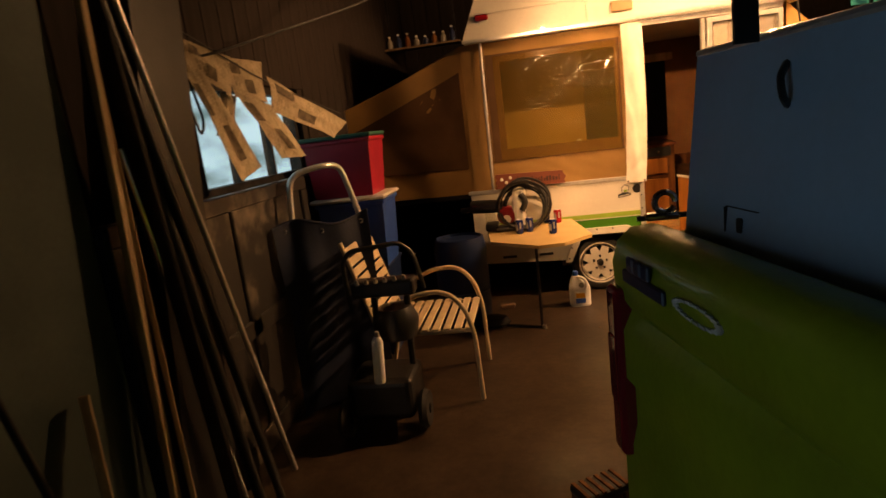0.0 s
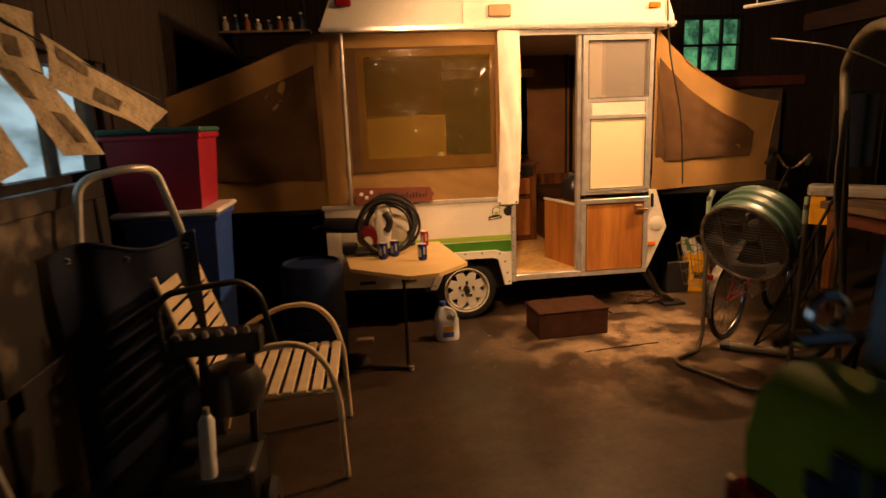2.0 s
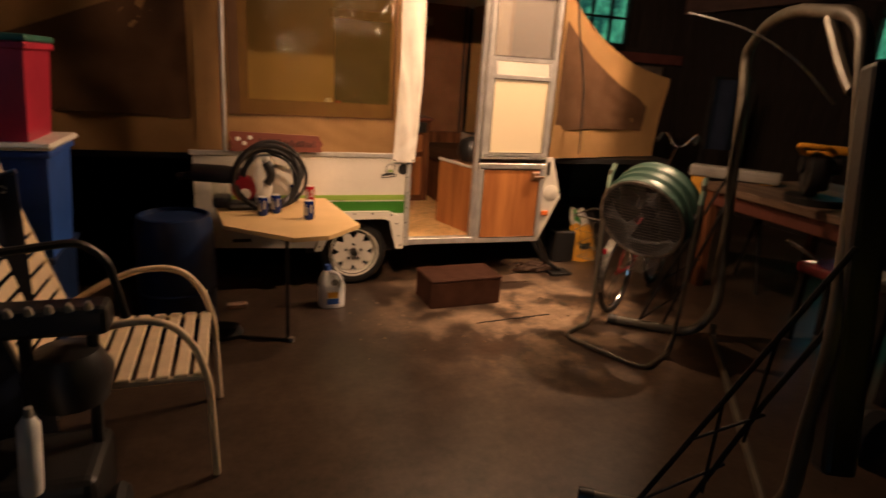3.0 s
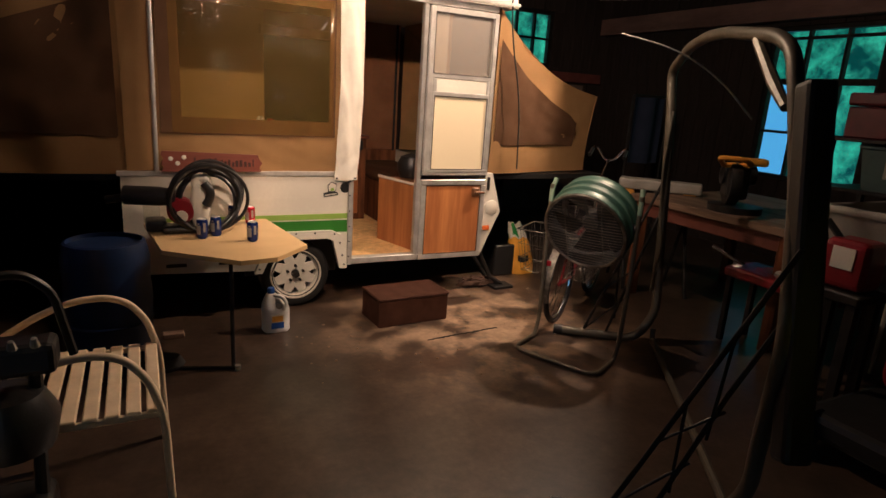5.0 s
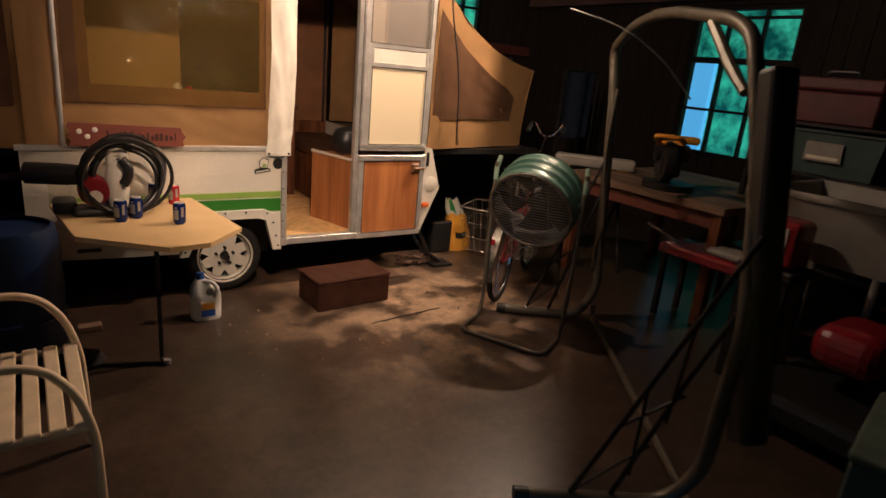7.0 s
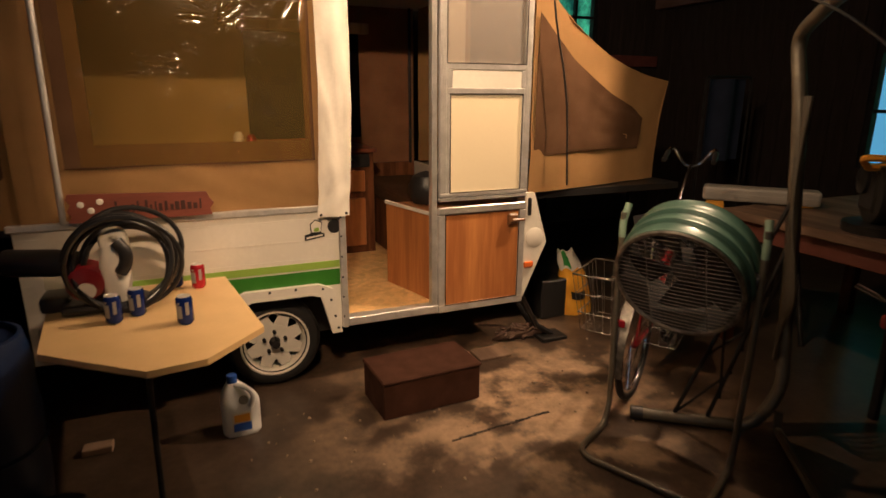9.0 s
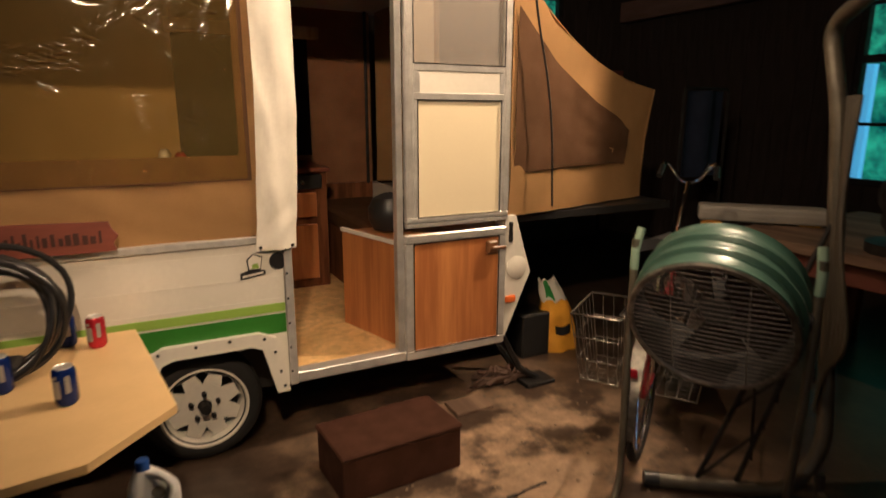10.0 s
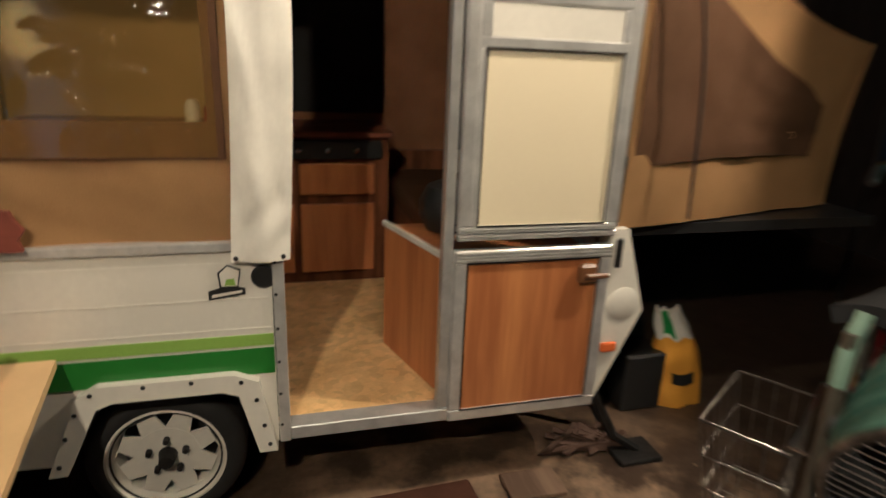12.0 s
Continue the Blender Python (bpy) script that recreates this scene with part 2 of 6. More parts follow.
def foliage():
    """The green bank outside the windows; it glows to stand in for evening daylight."""
    m = bpy.data.materials.new("glowing_foliage_backdrop")
    m.use_nodes = True
    nt, nodes = m.node_tree, m.node_tree.nodes
    bsdf = nodes["Principled BSDF"]
    co = nodes.new("ShaderNodeTexCoord")
    n = nodes.new("ShaderNodeTexNoise")
    n.inputs["Scale"].default_value, n.inputs["Detail"].default_value, n.inputs["Roughness"].default_value = 2.2, 9, 0.7
    nt.links.new(co.outputs["Object"], n.inputs["Vector"])
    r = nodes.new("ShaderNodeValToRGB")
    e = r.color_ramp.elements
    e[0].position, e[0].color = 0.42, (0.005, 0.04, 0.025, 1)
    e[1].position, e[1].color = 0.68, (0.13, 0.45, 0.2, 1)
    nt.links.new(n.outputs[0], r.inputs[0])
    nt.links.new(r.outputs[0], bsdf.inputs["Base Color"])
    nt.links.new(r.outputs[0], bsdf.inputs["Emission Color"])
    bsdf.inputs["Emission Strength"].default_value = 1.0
    return m


def yard():
    """The pale evening yard and siding outside the west window; it glows in place of daylight."""
    m = glow("glowing_evening_yard", (0.36, 0.56, 0.74), 0.8)
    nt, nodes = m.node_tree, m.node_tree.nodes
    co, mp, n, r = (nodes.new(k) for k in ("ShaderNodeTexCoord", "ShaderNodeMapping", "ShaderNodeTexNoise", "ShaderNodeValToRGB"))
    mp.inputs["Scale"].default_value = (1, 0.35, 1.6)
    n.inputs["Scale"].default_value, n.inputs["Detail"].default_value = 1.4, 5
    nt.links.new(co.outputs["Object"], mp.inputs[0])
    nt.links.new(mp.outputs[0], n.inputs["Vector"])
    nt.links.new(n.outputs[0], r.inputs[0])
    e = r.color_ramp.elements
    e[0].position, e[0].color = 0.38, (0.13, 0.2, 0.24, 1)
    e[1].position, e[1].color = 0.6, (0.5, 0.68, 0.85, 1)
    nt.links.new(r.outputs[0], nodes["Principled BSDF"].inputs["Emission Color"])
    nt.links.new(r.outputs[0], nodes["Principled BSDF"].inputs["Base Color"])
    return m


def newsprint():
    """Yellowed paper with grey columns of print."""
    m = mat("newsprint", (0.68, 0.56, 0.38), 0.9, vary=0.3, scale=14, grain=90)
    nt, nodes = m.node_tree, m.node_tree.nodes
    bsdf = nodes["Principled BSDF"]
    co, br, mx = (nodes.new(k) for k in ("ShaderNodeTexCoord", "ShaderNodeTexBrick", "ShaderNodeMixRGB"))
    mp = nodes.new("ShaderNodeMapping")
    mp.inputs["Rotation"].default_value = (0, radians(90), radians(20))
    nt.links.new(co.outputs["Object"], mp.inputs[0])
    nt.links.new(mp.outputs[0], br.inputs["Vector"])
    br.inputs["Scale"].default_value, br.inputs["Mortar Size"].default_value = 15.0, 0.04
    br.inputs["Color1"].default_value, br.inputs["Color2"].default_value = (0.5, 0.48, 0.45, 1), (0.95, 0.95, 0.95, 1)
    br.inputs["Mortar"].default_value = (1, 1, 1, 1)
    mx.blend_type, mx.inputs[0].default_value = "MULTIPLY", 0.8
    nt.links.new(bsdf.inputs["Base Color"].links[0].from_socket, mx.inputs[1])
    nt.links.new(br.outputs[0], mx.inputs[2])
    nt.links.new(mx.outputs[0], bsdf.inputs["Base Color"])
    return m


def strand_board():
    """Pressed wood flakes, each of its own tone, with a few scuffs."""
    m = mat("strand_board", (0.9, 0.6, 0.23), 0.5, dark=(0.66, 0.4, 0.13), scale=5, grain=80, spread=(0.25, 0.6))
    nt, nodes = m.node_tree, m.node_tree.nodes
    bsdf = nodes["Principled BSDF"]
    co, wob, add, vo, sep, mr, mx = (nodes.new(k) for k in ("ShaderNodeTexCoord", "ShaderNodeTexNoise", "ShaderNodeVectorMath", "ShaderNodeTexVoronoi", "ShaderNodeSeparateColor", "ShaderNodeMapRange", "ShaderNodeMixRGB"))
    wob.inputs["Scale"].default_value = 9
    add.operation = "MULTIPLY_ADD"
    add.inputs[1].default_value = (0.06, 0.06, 0.06)
    vo.inputs["Scale"].default_value, vo.inputs["Randomness"].default_value = 26, 1.0
    nt.links.new(co.outputs["Object"], wob.inputs["Vector"])
    nt.links.new(wob.outputs["Color"], add.inputs[0])
    nt.links.new(co.outputs["Object"], add.inputs[2])
    nt.links.new(add.outputs[0], vo.inputs["Vector"])
    nt.links.new(vo.outputs["Color"], sep.inputs[0])
    nt.links.new(sep.outputs[0], mr.inputs["Value"])
    mr.inputs["To Min"].default_value, mr.inputs["To Max"].default_value = 0.76, 1.0
    mx.blend_type, mx.inputs[0].default_value = "MULTIPLY", 1.0
    nt.links.new(bsdf.inputs["Base Color"].links[0].from_socket, mx.inputs[1])
    nt.links.new(mr.outputs[0], mx.inputs[2])
    nt.links.new(mx.outputs[0], bsdf.inputs["Base Color"])
    return m


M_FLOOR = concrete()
M_WALL = mat("dark_boarding", (0.05, 0.038, 0.033), 0.8, scale=1.5, grain=25, vary=0.6, stretch=(1, 1, 0.15))
M_CEIL = mat("rafters", (0.045, 0.034, 0.028), 0.85, vary=0.5)
M_FOLIAGE_GLOW = foliage()
M_WHITE = mat("white_paint", (0.74, 0.7, 0.6), 0.42, vary=0.14, scale=2.5, grain=40, bump=0.05, coat=0.2)
M_VINYL = mat("white_vinyl", (0.78, 0.74, 0.64), 0.5, vary=0.12, scale=8, bump=0.1)
M_ALU = mat("aluminium", (0.76, 0.74, 0.7), 0.32, 0.55, vary=0.25, scale=9, bump=0.05)
M_WIRE = mat("worn_grille_wire", (0.26, 0.235, 0.2), 0.38, 0.7, vary=0.6, scale=25, bump=0.0)
M_CHROME = mat("chrome", (0.8, 0.8, 0.8), 0.15, 1.0, vary=0.2, bump=0.0)
M_CANVAS = let_through(mat("tan_canvas", (0.45, 0.265, 0.1), 0.85, vary=0.22, scale=3, grain=220, bump=0.25), 0.3)
M_CANVAS_IN = let_through(mat("brown_inner_canvas", (0.4, 0.2, 0.09), 0.85, vary=0.3, scale=3, grain=220, bump=0.25), 0.3)
M_CANVAS_LIT = mat("lit_olive_canvas", (0.5, 0.35, 0.12), 0.8, vary=0.2, scale=3, grain=200, bump=0.2)
M_CANVAS_DK = let_through(mat("brown_screen_cloth", (0.135, 0.072, 0.034), 0.9, vary=0.25, scale=4, grain=260, bump=0.25), 0.2)
M_LTGREEN = mat("light_green_stripe", (0.3, 0.46, 0.06), 0.4, vary=0.1)
M_GREEN = mat("green_stripe", (0.045, 0.19, 0.014), 0.4, vary=0.12)
M_WOOD = wood("oak_panel", (0.56, 0.235, 0.06), (0.36, 0.13, 0.033), (1, 1, 12), 0.35, 8)
M_WOOD_DK = wood("dark_cabinet_wood", (0.2, 0.08, 0.03), (0.09, 0.035, 0.015), (1, 1, 8), 0.45, 16)
M_OSB = strand_board()
M_CREAM = mat("cream_panel", (0.8, 0.7, 0.47), 0.5, vary=0.05, scale=2, bump=0.05)
M_BLACK = mat("black_plastic", (0.02, 0.02, 0.02), 0.4, vary=0.3)
M_RUBBER = mat("rubber", (0.018, 0.017, 0.016), 0.75, vary=0.3)
M_STEEL_DK = mat("dark_steel", (0.04, 0.037, 0.035), 0.55, 0.6, vary=0.5, scale=12)
M_HOSE = mat("black_hose", (0.016, 0.016, 0.017), 0.34, vary=0.3, scale=12)
M_RED = mat("red_plastic", (0.45, 0.02, 0.05), 0.4, vary=0.2)
M_REDPAINT = mat("red_paint", (0.25, 0.009, 0.015), 0.3, vary=0.3, coat=0.4)
M_AMBER = mat("amber_lens", (0.7, 0.16, 0.02), 0.25, vary=0.1)
M_REDLENS = mat("red_lens", (0.28, 0.012, 0.02), 0.2, vary=0.15, coat=0.5)
M_TABLE = mat("table_laminate", (0.72, 0.5, 0.22), 0.45, vary=0.1, scale=5, bump=0.03)
M_BLUECAN = mat("blue_can", (0.01, 0.03, 0.2), 0.25, 0.5, vary=0.2, bump=0.0)
M_REDCAN = mat("red_can", (0.5, 0.02, 0.03), 0.25, 0.5, vary=0.2, bump=0.0)
M_JUG = mat("white_jug", (0.8, 0.8, 0.78), 0.35, vary=0.05)
M_BLUE = mat("blue_plastic", (0.028, 0.095, 0.42), 0.4, vary=0.25)
M_BLUE_DK = mat("dark_blue_plastic", (0.006, 0.022, 0.085), 0.45, vary=0.3)
M_BROWNBOX = mat("brown_carpeted_step", (0.065, 0.027, 0.015), 0.8, vary=0.3, scale=10, grain=120)
M_CHAIR = mat("chair_vinyl", (0.72, 0.58, 0.38), 0.5, vary=0.15, scale=10)
M_FAN = mat("sea_green_enamel", (0.06, 0.128, 0.096), 0.38, 0.1, vary=0.25, scale=6, coat=0.2)
M_TUBE = mat("olive_grey_tube", (0.17, 0.15, 0.11), 0.42, 0.4, vary=0.35, scale=7)
M_YELLOW = mat("yellow_plastic", (0.75, 0.36, 0.01), 0.45, vary=0.15)
M_TRUCK = mat("lime_yellow_paint", (0.33, 0.43, 0.02), 0.42, vary=0.3, scale=3, coat=0.25)
# white chest paint, with the blue of the daylight on it mixed in
M_CHEST_BLUED = mat("daylight_blue_white_paint", (0.3, 0.49, 0.68), 0.5, vary=0.15, scale=3)
M_PAPER = newsprint()
M_BENCH = wood("stained_bench_wood", (0.2, 0.13, 0.08), (0.1, 0.06, 0.035), (1, 8, 1), 0.7, 9)
M_PLANK = wood("pale_plank", (0.62, 0.46, 0.28), (0.4, 0.28, 0.16), (1, 1, 8), 0.7, 12)
M_GREYBOARD = mat("grey_green_sheet", (0.1, 0.14, 0.125), 0.7, vary=0.35, scale=2)
M_OLDBOARD = mat("scuffed_dark_door_paint", (0.3, 0.25, 0.19), 0.4, dark=(0.03, 0.027, 0.025), scale=2.6, grain=14, spread=(0.5, 0.74))
M_GREY = mat("grey_plastic", (0.33, 0.31, 0.27), 0.5, vary=0.2)
M_PANE = clear("window_pane", (0.9, 1, 1), 0.03, 0.03)
M_VINYLCLEAR = clear("clear_vinyl", (0.95, 0.86, 0.62), 0.05, 0.09, (0.5, 0.35, 0.11), 0.03)
M_SCREEN = clear("door_screen", (0.8, 0.76, 0.7), 0.25, 0.5)
for m in (M_BROWNBOX, M_WALL, M_CEIL, M_CANVAS, M_CANVAS_IN, M_CANVAS_DK, M_WOOD_DK):
    m.node_tree.nodes["Principled BSDF"].inputs["Specular IOR Level"].default_value = 0.15
M_YARD_GLOW = yard()
# the shed's daylight is given to it as a glow
M_SHED_GLOW = glow("glowing_shed_outside", (0.3, 0.6, 0.8), 0.6)

# ---------- the workshop ----------
X0, X1, Y0, Y1, H = -1.06, 7.0, -4.0, 9.2, 3.9
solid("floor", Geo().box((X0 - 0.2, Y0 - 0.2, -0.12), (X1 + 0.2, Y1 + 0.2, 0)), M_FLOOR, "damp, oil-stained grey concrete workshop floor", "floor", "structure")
solid("ground", Geo().box((-80, -80, -0.3), (80, 80, -0.14)), mat("grass", (0.05, 0.09, 0.03), 0.9), "grass outside the workshop", "ground", "structure")
roof_boards = Geo().box((X0 - 0.2, Y0 - 0.2, H), (X1 + 0.2, Y1 + 0.2, H + 0.15))
for k in range(22):
    roof_boards.box((X0, Y0 + 0.3 + 0.6 * k, H - 0.19), (X1, Y0 + 0.35 + 0.6 * k, H - 0.002))
solid("ceiling", roof_boards, M_CEIL, "dark boarded ceiling", "ceiling", "structure")


def wall(name, axis, at, thick, lo, hi, holes, label):
    """A wall along y (axis 'x') or x (axis 'y'), with rectangular holes (a0, a1, z0, z1) through it."""
    g = Geo()
    cuts = sorted({lo, hi, *[h[0] for h in holes], *[h[1] for h in holes]})
    for a, b in zip(cuts, cuts[1:]):
        mid = (a + b) / 2
        spans, z = [], 0.0
        for h in sorted([h for h in holes if h[0] < mid < h[1]], key=lambda h: h[2]):
            spans.append((z, h[2]))
            z = h[3]
        spans.append((z, H))
        for z0, z1 in spans:
            if z1 - z0 > 1e-4:
                if axis == "x":
                    g.box((at, a, z0), (at + thick, b, z1))
                else:
                    g.box((a, at, z0), (b, at + thick, z1))
    return solid(name, g, M_WALL, label, "wall", "structure")


WIN_W = (3.08, 4.6, 1.45, 2.1)
WIN_E = (4.97, 6.27, 0.95, 2.69)
WIN_N = (5.0, 5.95, 2.2, 3.0)
# the west wall's southern opening is unseen, added to let the fill in
w_west = wall("wall_west", "x", X0 - 0.15, 0.15, Y0, Y1, [(-1.6, -0.4, 0.0, 2.05), WIN_W], "dark old boarded workshop wall with a window")
w_east = wall("wall_east", "x", X1, 0.15, Y0, Y1, [WIN_E], "dark workshop wall with a large gridded window")
w_north = wall("wall_north", "y", Y1, 0.15, X0, X1, [WIN_N], "dark workshop wall behind the camper with a small window")
wall("wall_south", "y", Y0 - 0.15, 0.15, X0, X1, [], "dark boarded workshop wall")


def window(name, axis, at, hole, cols, heights, label):
    """A gridded window filling its hole: frame, bars and panes."""
    a0, a1, z0, z1 = hole
    m = Matrix.Translation((0, at, 0)) if axis == "y" else Matrix(((0, 1, 0, at), (1, 0, 0, 0), (0, 0, 1, 0), (0, 0, 0, 1)))
    t = thing(name, label, "window")
    t["kind"] = "structure"
    f = Geo()
    for b in ((a0, z0, a1, z0 + 0.05), (a0, z1 - 0.05, a1, z1), (a0, z0 + 0.05, a0 + 0.05, z1 - 0.05), (a1 - 0.05, z0 + 0.05, a1, z1 - 0.05)):
        f.box((b[0], -0.04, b[1]), (b[2], 0.04, b[3]), 0, m)
    part("window_frame", f, M_STEEL_DK, t)
    for i in range(1, cols):
        x = a0 + (a1 - a0) * i / cols
        part("glazing_bar", Geo().box((x - 0.016, -0.03, z0 + 0.05), (x + 0.016, 0.03, z1 - 0.05), 0, m), M_STEEL_DK, t)
    for j, z in enumerate(heights):
        h = 0.035 if j == 1 else 0.016
        part("glazing_bar", Geo().box((a0 + 0.05, -0.026, z - h), (a1 - 0.05, 0.026, z + h), 0, m), M_STEEL_DK, t)
    p = part("pane", Geo().box((a0 + 0.04, -0.004, z0 + 0.04), (a1 - 0.04, 0.004, z1 - 0.04), 0, m), M_PANE, t)
    p.visible_shadow = False
    return t


window("window_1", "x", X0 - 0.08, WIN_W, 3, (), "west window with pale evening light behind it")
window("window_2", "x", X1 + 0.07, WIN_E, 3, (1.5, 2.08, 2.56), "large gridded workshop window with green bank outside")
window("window_3", "y", Y1 + 0.07, WIN_N, 3, (2.6,), "small gridded window high in the back wall")
solid("backdrop", Geo().box((X1 + 3.0, -4, -0.14), (X1 + 3.1, 16, 7)), M_FOLIAGE_GLOW, "glowing backdrop of a green leafy bank outside the windows", "foliage", "structure")
solid("backdrop", Geo().box((0, Y1 + 3.0, -0.14), (X1 + 2.9, Y1 + 3.1, 7)), M_FOLIAGE_GLOW, "glowing backdrop of a green leafy bank outside the windows", "foliage", "structure")
solid("backdrop", Geo().box((X0 - 3.1, -6, -0.14), (X0 - 3.0, 30, 6)), M_YARD_GLOW, "glowing backdrop of a pale evening yard", "backdrop", "structure")

solid("backdrop", Geo().box((X1 + 1.9, 7.1, -0.14), (X1 + 2.0, 8.7, 2.17)), M_SHED_GLOW, "glowing pale shed wall outside the window", "shed", "structure")

# ---------- the pop-up camper ----------
Y = 5.62
cam_t = thing("popup_camper", "old white tan-canvas pop-up camper with green stripes, opened out", "camper", (1.5, 6.6, 0))
arch = [(1.6, 0.33), (1.56, 0.33), (1.5, 0.55), (1.44, 0.575), (1.1, 0.575), (1.04, 0.55), (0.93, 0.33)]
body = Geo()
body.prism([(0.08, 0.36), (0.08, 1.03), (1.6, 1.03)] + arch, Y, Y + 0.05)
part("side_panel", body, M_WHITE, cam_t)
part("end_panel", Geo().box((0.08, Y + 0.05, 0.36), (0.12, 7.65, 1.03)), M_WHITE, cam_t)
part("rear_panel", Geo().box((0.08, 7.65, 0.36), (2.85, 7.7, 1.03)), M_WHITE, cam_t)
part("end_panel", Geo().box((2.8, Y + 0.1, 0.36), (2.84, 7.65, 1.03)), M_WHITE, cam_t)
ribs = Geo()
for z in (0.985, 0.865, 0.76):
    ribs.prism([(0.09, z), (1.59, z), (1.59, z + 0.006), (0.09, z + 0.006)], Y - 0.0015, Y - 0.0002)
part("pressed_rib", ribs, M_WHITE, cam_t)
tail = part("tail_panel", Geo().prism([(2.803, 0.36), (2.812, 0.36), (2.975, 0.72), (2.87, 1.05), (2.803, 1.05)], Y - 0.002, Y + 0.09), M_WHITE, cam_t, "white six-sided tail corner panel")
part("filler_cover", Geo().lathe([(0, 0.008), (0.058, 0.008), (0.066, 0.003), (0.066, 0)], 24, pose(2.882, Y - 0.0025, 0.755, 90)), M_WHITE, tail, "round white plastic cover", True)
part("marker_light", Geo().box((2.806, Y - 0.022, 0.56), (2.872, Y - 0.0025, 0.6), 0.008, None, 2), M_AMBER, tail, "amber side light")
part("latch", Geo().box((2.82, Y - 0.02, 0.905), (2.845, Y - 0.0025, 1.02), 0.006), M_STEEL_DK, tail, "black latch")
part("stripe", Geo().prism([(0.3, 0.702), (1.598, 0.702), (1.598, 0.742), (0.2, 0.742)], Y - 0.003, Y - 0.0002), M_LTGREEN, cam_t, "light green stripe")
part("stripe", Geo().prism([(0.5, 0.598), (1.598, 0.598), (1.598, 0.692), (0.33, 0.692)], Y - 0.003, Y - 0.0002), M_GREEN, cam_t, "dark green stripe")
flare = Geo().prism([(0.9, 0.315), (0.955, 0.315), (1.06, 0.54), (1.11, 0.558), (1.43, 0.558), (1.48, 0.54), (1.535, 0.315), (1.595, 0.315), (1.545, 0.585), (1.47, 0.618), (1.07, 0.618), (1.01, 0.585)], Y - 0.035, Y + 0.012)
fl = part("wheel_arch_flare", flare, M_WHITE, cam_t)
for x, z in ((0.935, 0.35), (0.965, 0.45), (1.0, 0.53), (1.05, 0.593), (1.2, 0.604), (1.34, 0.604), (1.49, 0.59), (1.535, 0.52), (1.555, 0.42), (1.57, 0.345)):
    part("screw", Geo().lathe([(0, 0.004), (0.007, 0.003), (0.008, 0)], 8, pose(x, Y - 0.0352, z, 90)), M_BLACK, fl)
part("belt_rail", Geo().box((0.06, Y - 0.016, 1.03), (1.62, Y + 0.03, 1.062), 0.004), M_ALU, cam_t, "aluminium belt rail")
part("filler_hole", Geo().lathe([(0, 0.006), (0.034, 0.006), (0.04, 0)], 20, pose(1.578, Y - 0.001, 0.94, 90)), M_BLACK, cam_t, "black round water inlet", True)
dec = part("sticker", Geo().prism([(1.41, 0.87), (1.52, 0.885), (1.52, 0.905), (1.5, 0.91), (1.51, 0.97), (1.47, 0.985), (1.44, 0.96), (1.445, 0.91), (1.41, 0.9)], Y - 0.004, Y - 0.001), M_BLACK, cam_t, "small dark green and white sticker")
part("sticker_shape", Geo().prism([(1.45, 0.915), (1.497, 0.915), (1.505, 0.965), (1.47, 0.98), (1.446, 0.957)], Y - 0.0055, Y - 0.004), M_VINYL, dec)
part("sticker_patch", Geo().prism([(1.46, 0.918), (1.492, 0.918), (1.488, 0.94), (1.465, 0.938)], Y - 0.007, Y - 0.0055), M_LTGREEN, dec)
part("sticker_band", Geo().prism([(1.42, 0.878), (1.51, 0.892), (1.51, 0.9), (1.42, 0.888)], Y - 0.0055, Y - 0.004), M_WHITE, dec)
for x in (0.32, 0.66):
    part("vent_slot", Geo().box((x, Y - 0.006, 0.395), (x + 0.13, Y - 0.0005, 0.42), 0.002), M_BLACK, cam_t, "black vent slot")
jamb = Geo().box((1.603, Y - 0.012, 0.33), (1.64, Y + 0.06, 1.03), 0.003)
part("door_jamb", jamb, M_ALU, cam_t)
part("door_sill", Geo().box((1.64, Y - 0.012, 0.335), (2.8, Y + 0.09, 0.385), 0.004), M_ALU, cam_t, "aluminium sill")
for z in (0.4, 0.52, 0.64, 0.76, 0.88, 0.99):
    part("screw", Geo().lathe([(0, 0.003), (0.005, 0.002), (0.006, 0)], 8, pose(1.612, Y - 0.0122, z, 90)), M_BLACK, cam_t)
part("camper_floor", Geo().box((0.12, Y + 0.36, 0.36), (1.6, 7.65, 0.386)).box((1.6, Y + 0.06, 0.36), (2.8, 7.65, 0.386)), M_OSB, cam_t, "bare strand-board floor")
part("chassis", Geo().box((0.1, Y + 0.35, 0.26), (2.8, Y + 0.42, 0.36)).box((0.1, 7.3, 0.26), (2.8, 7.37, 0.36)).box((1.14, Y + 0.2, 0.22), (1.3, 7.5, 0.29)), M_STEEL_DK, cam_t)
part("wheel_box", Geo().box((0.88, Y + 0.3, 0.2), (1.6, Y + 0.35, 0.75)).box((0.84, Y + 0.06, 0.36), (0.88, Y + 0.35, 0.75)).box((1.6, Y + 0.06, 0.387), (1.635, Y + 0.35, 0.75)).box((0.84, Y + 0.06, 0.75), (1.635, Y + 0.35, 0.78)), M_BLACK, cam_t, "dark wheel box")
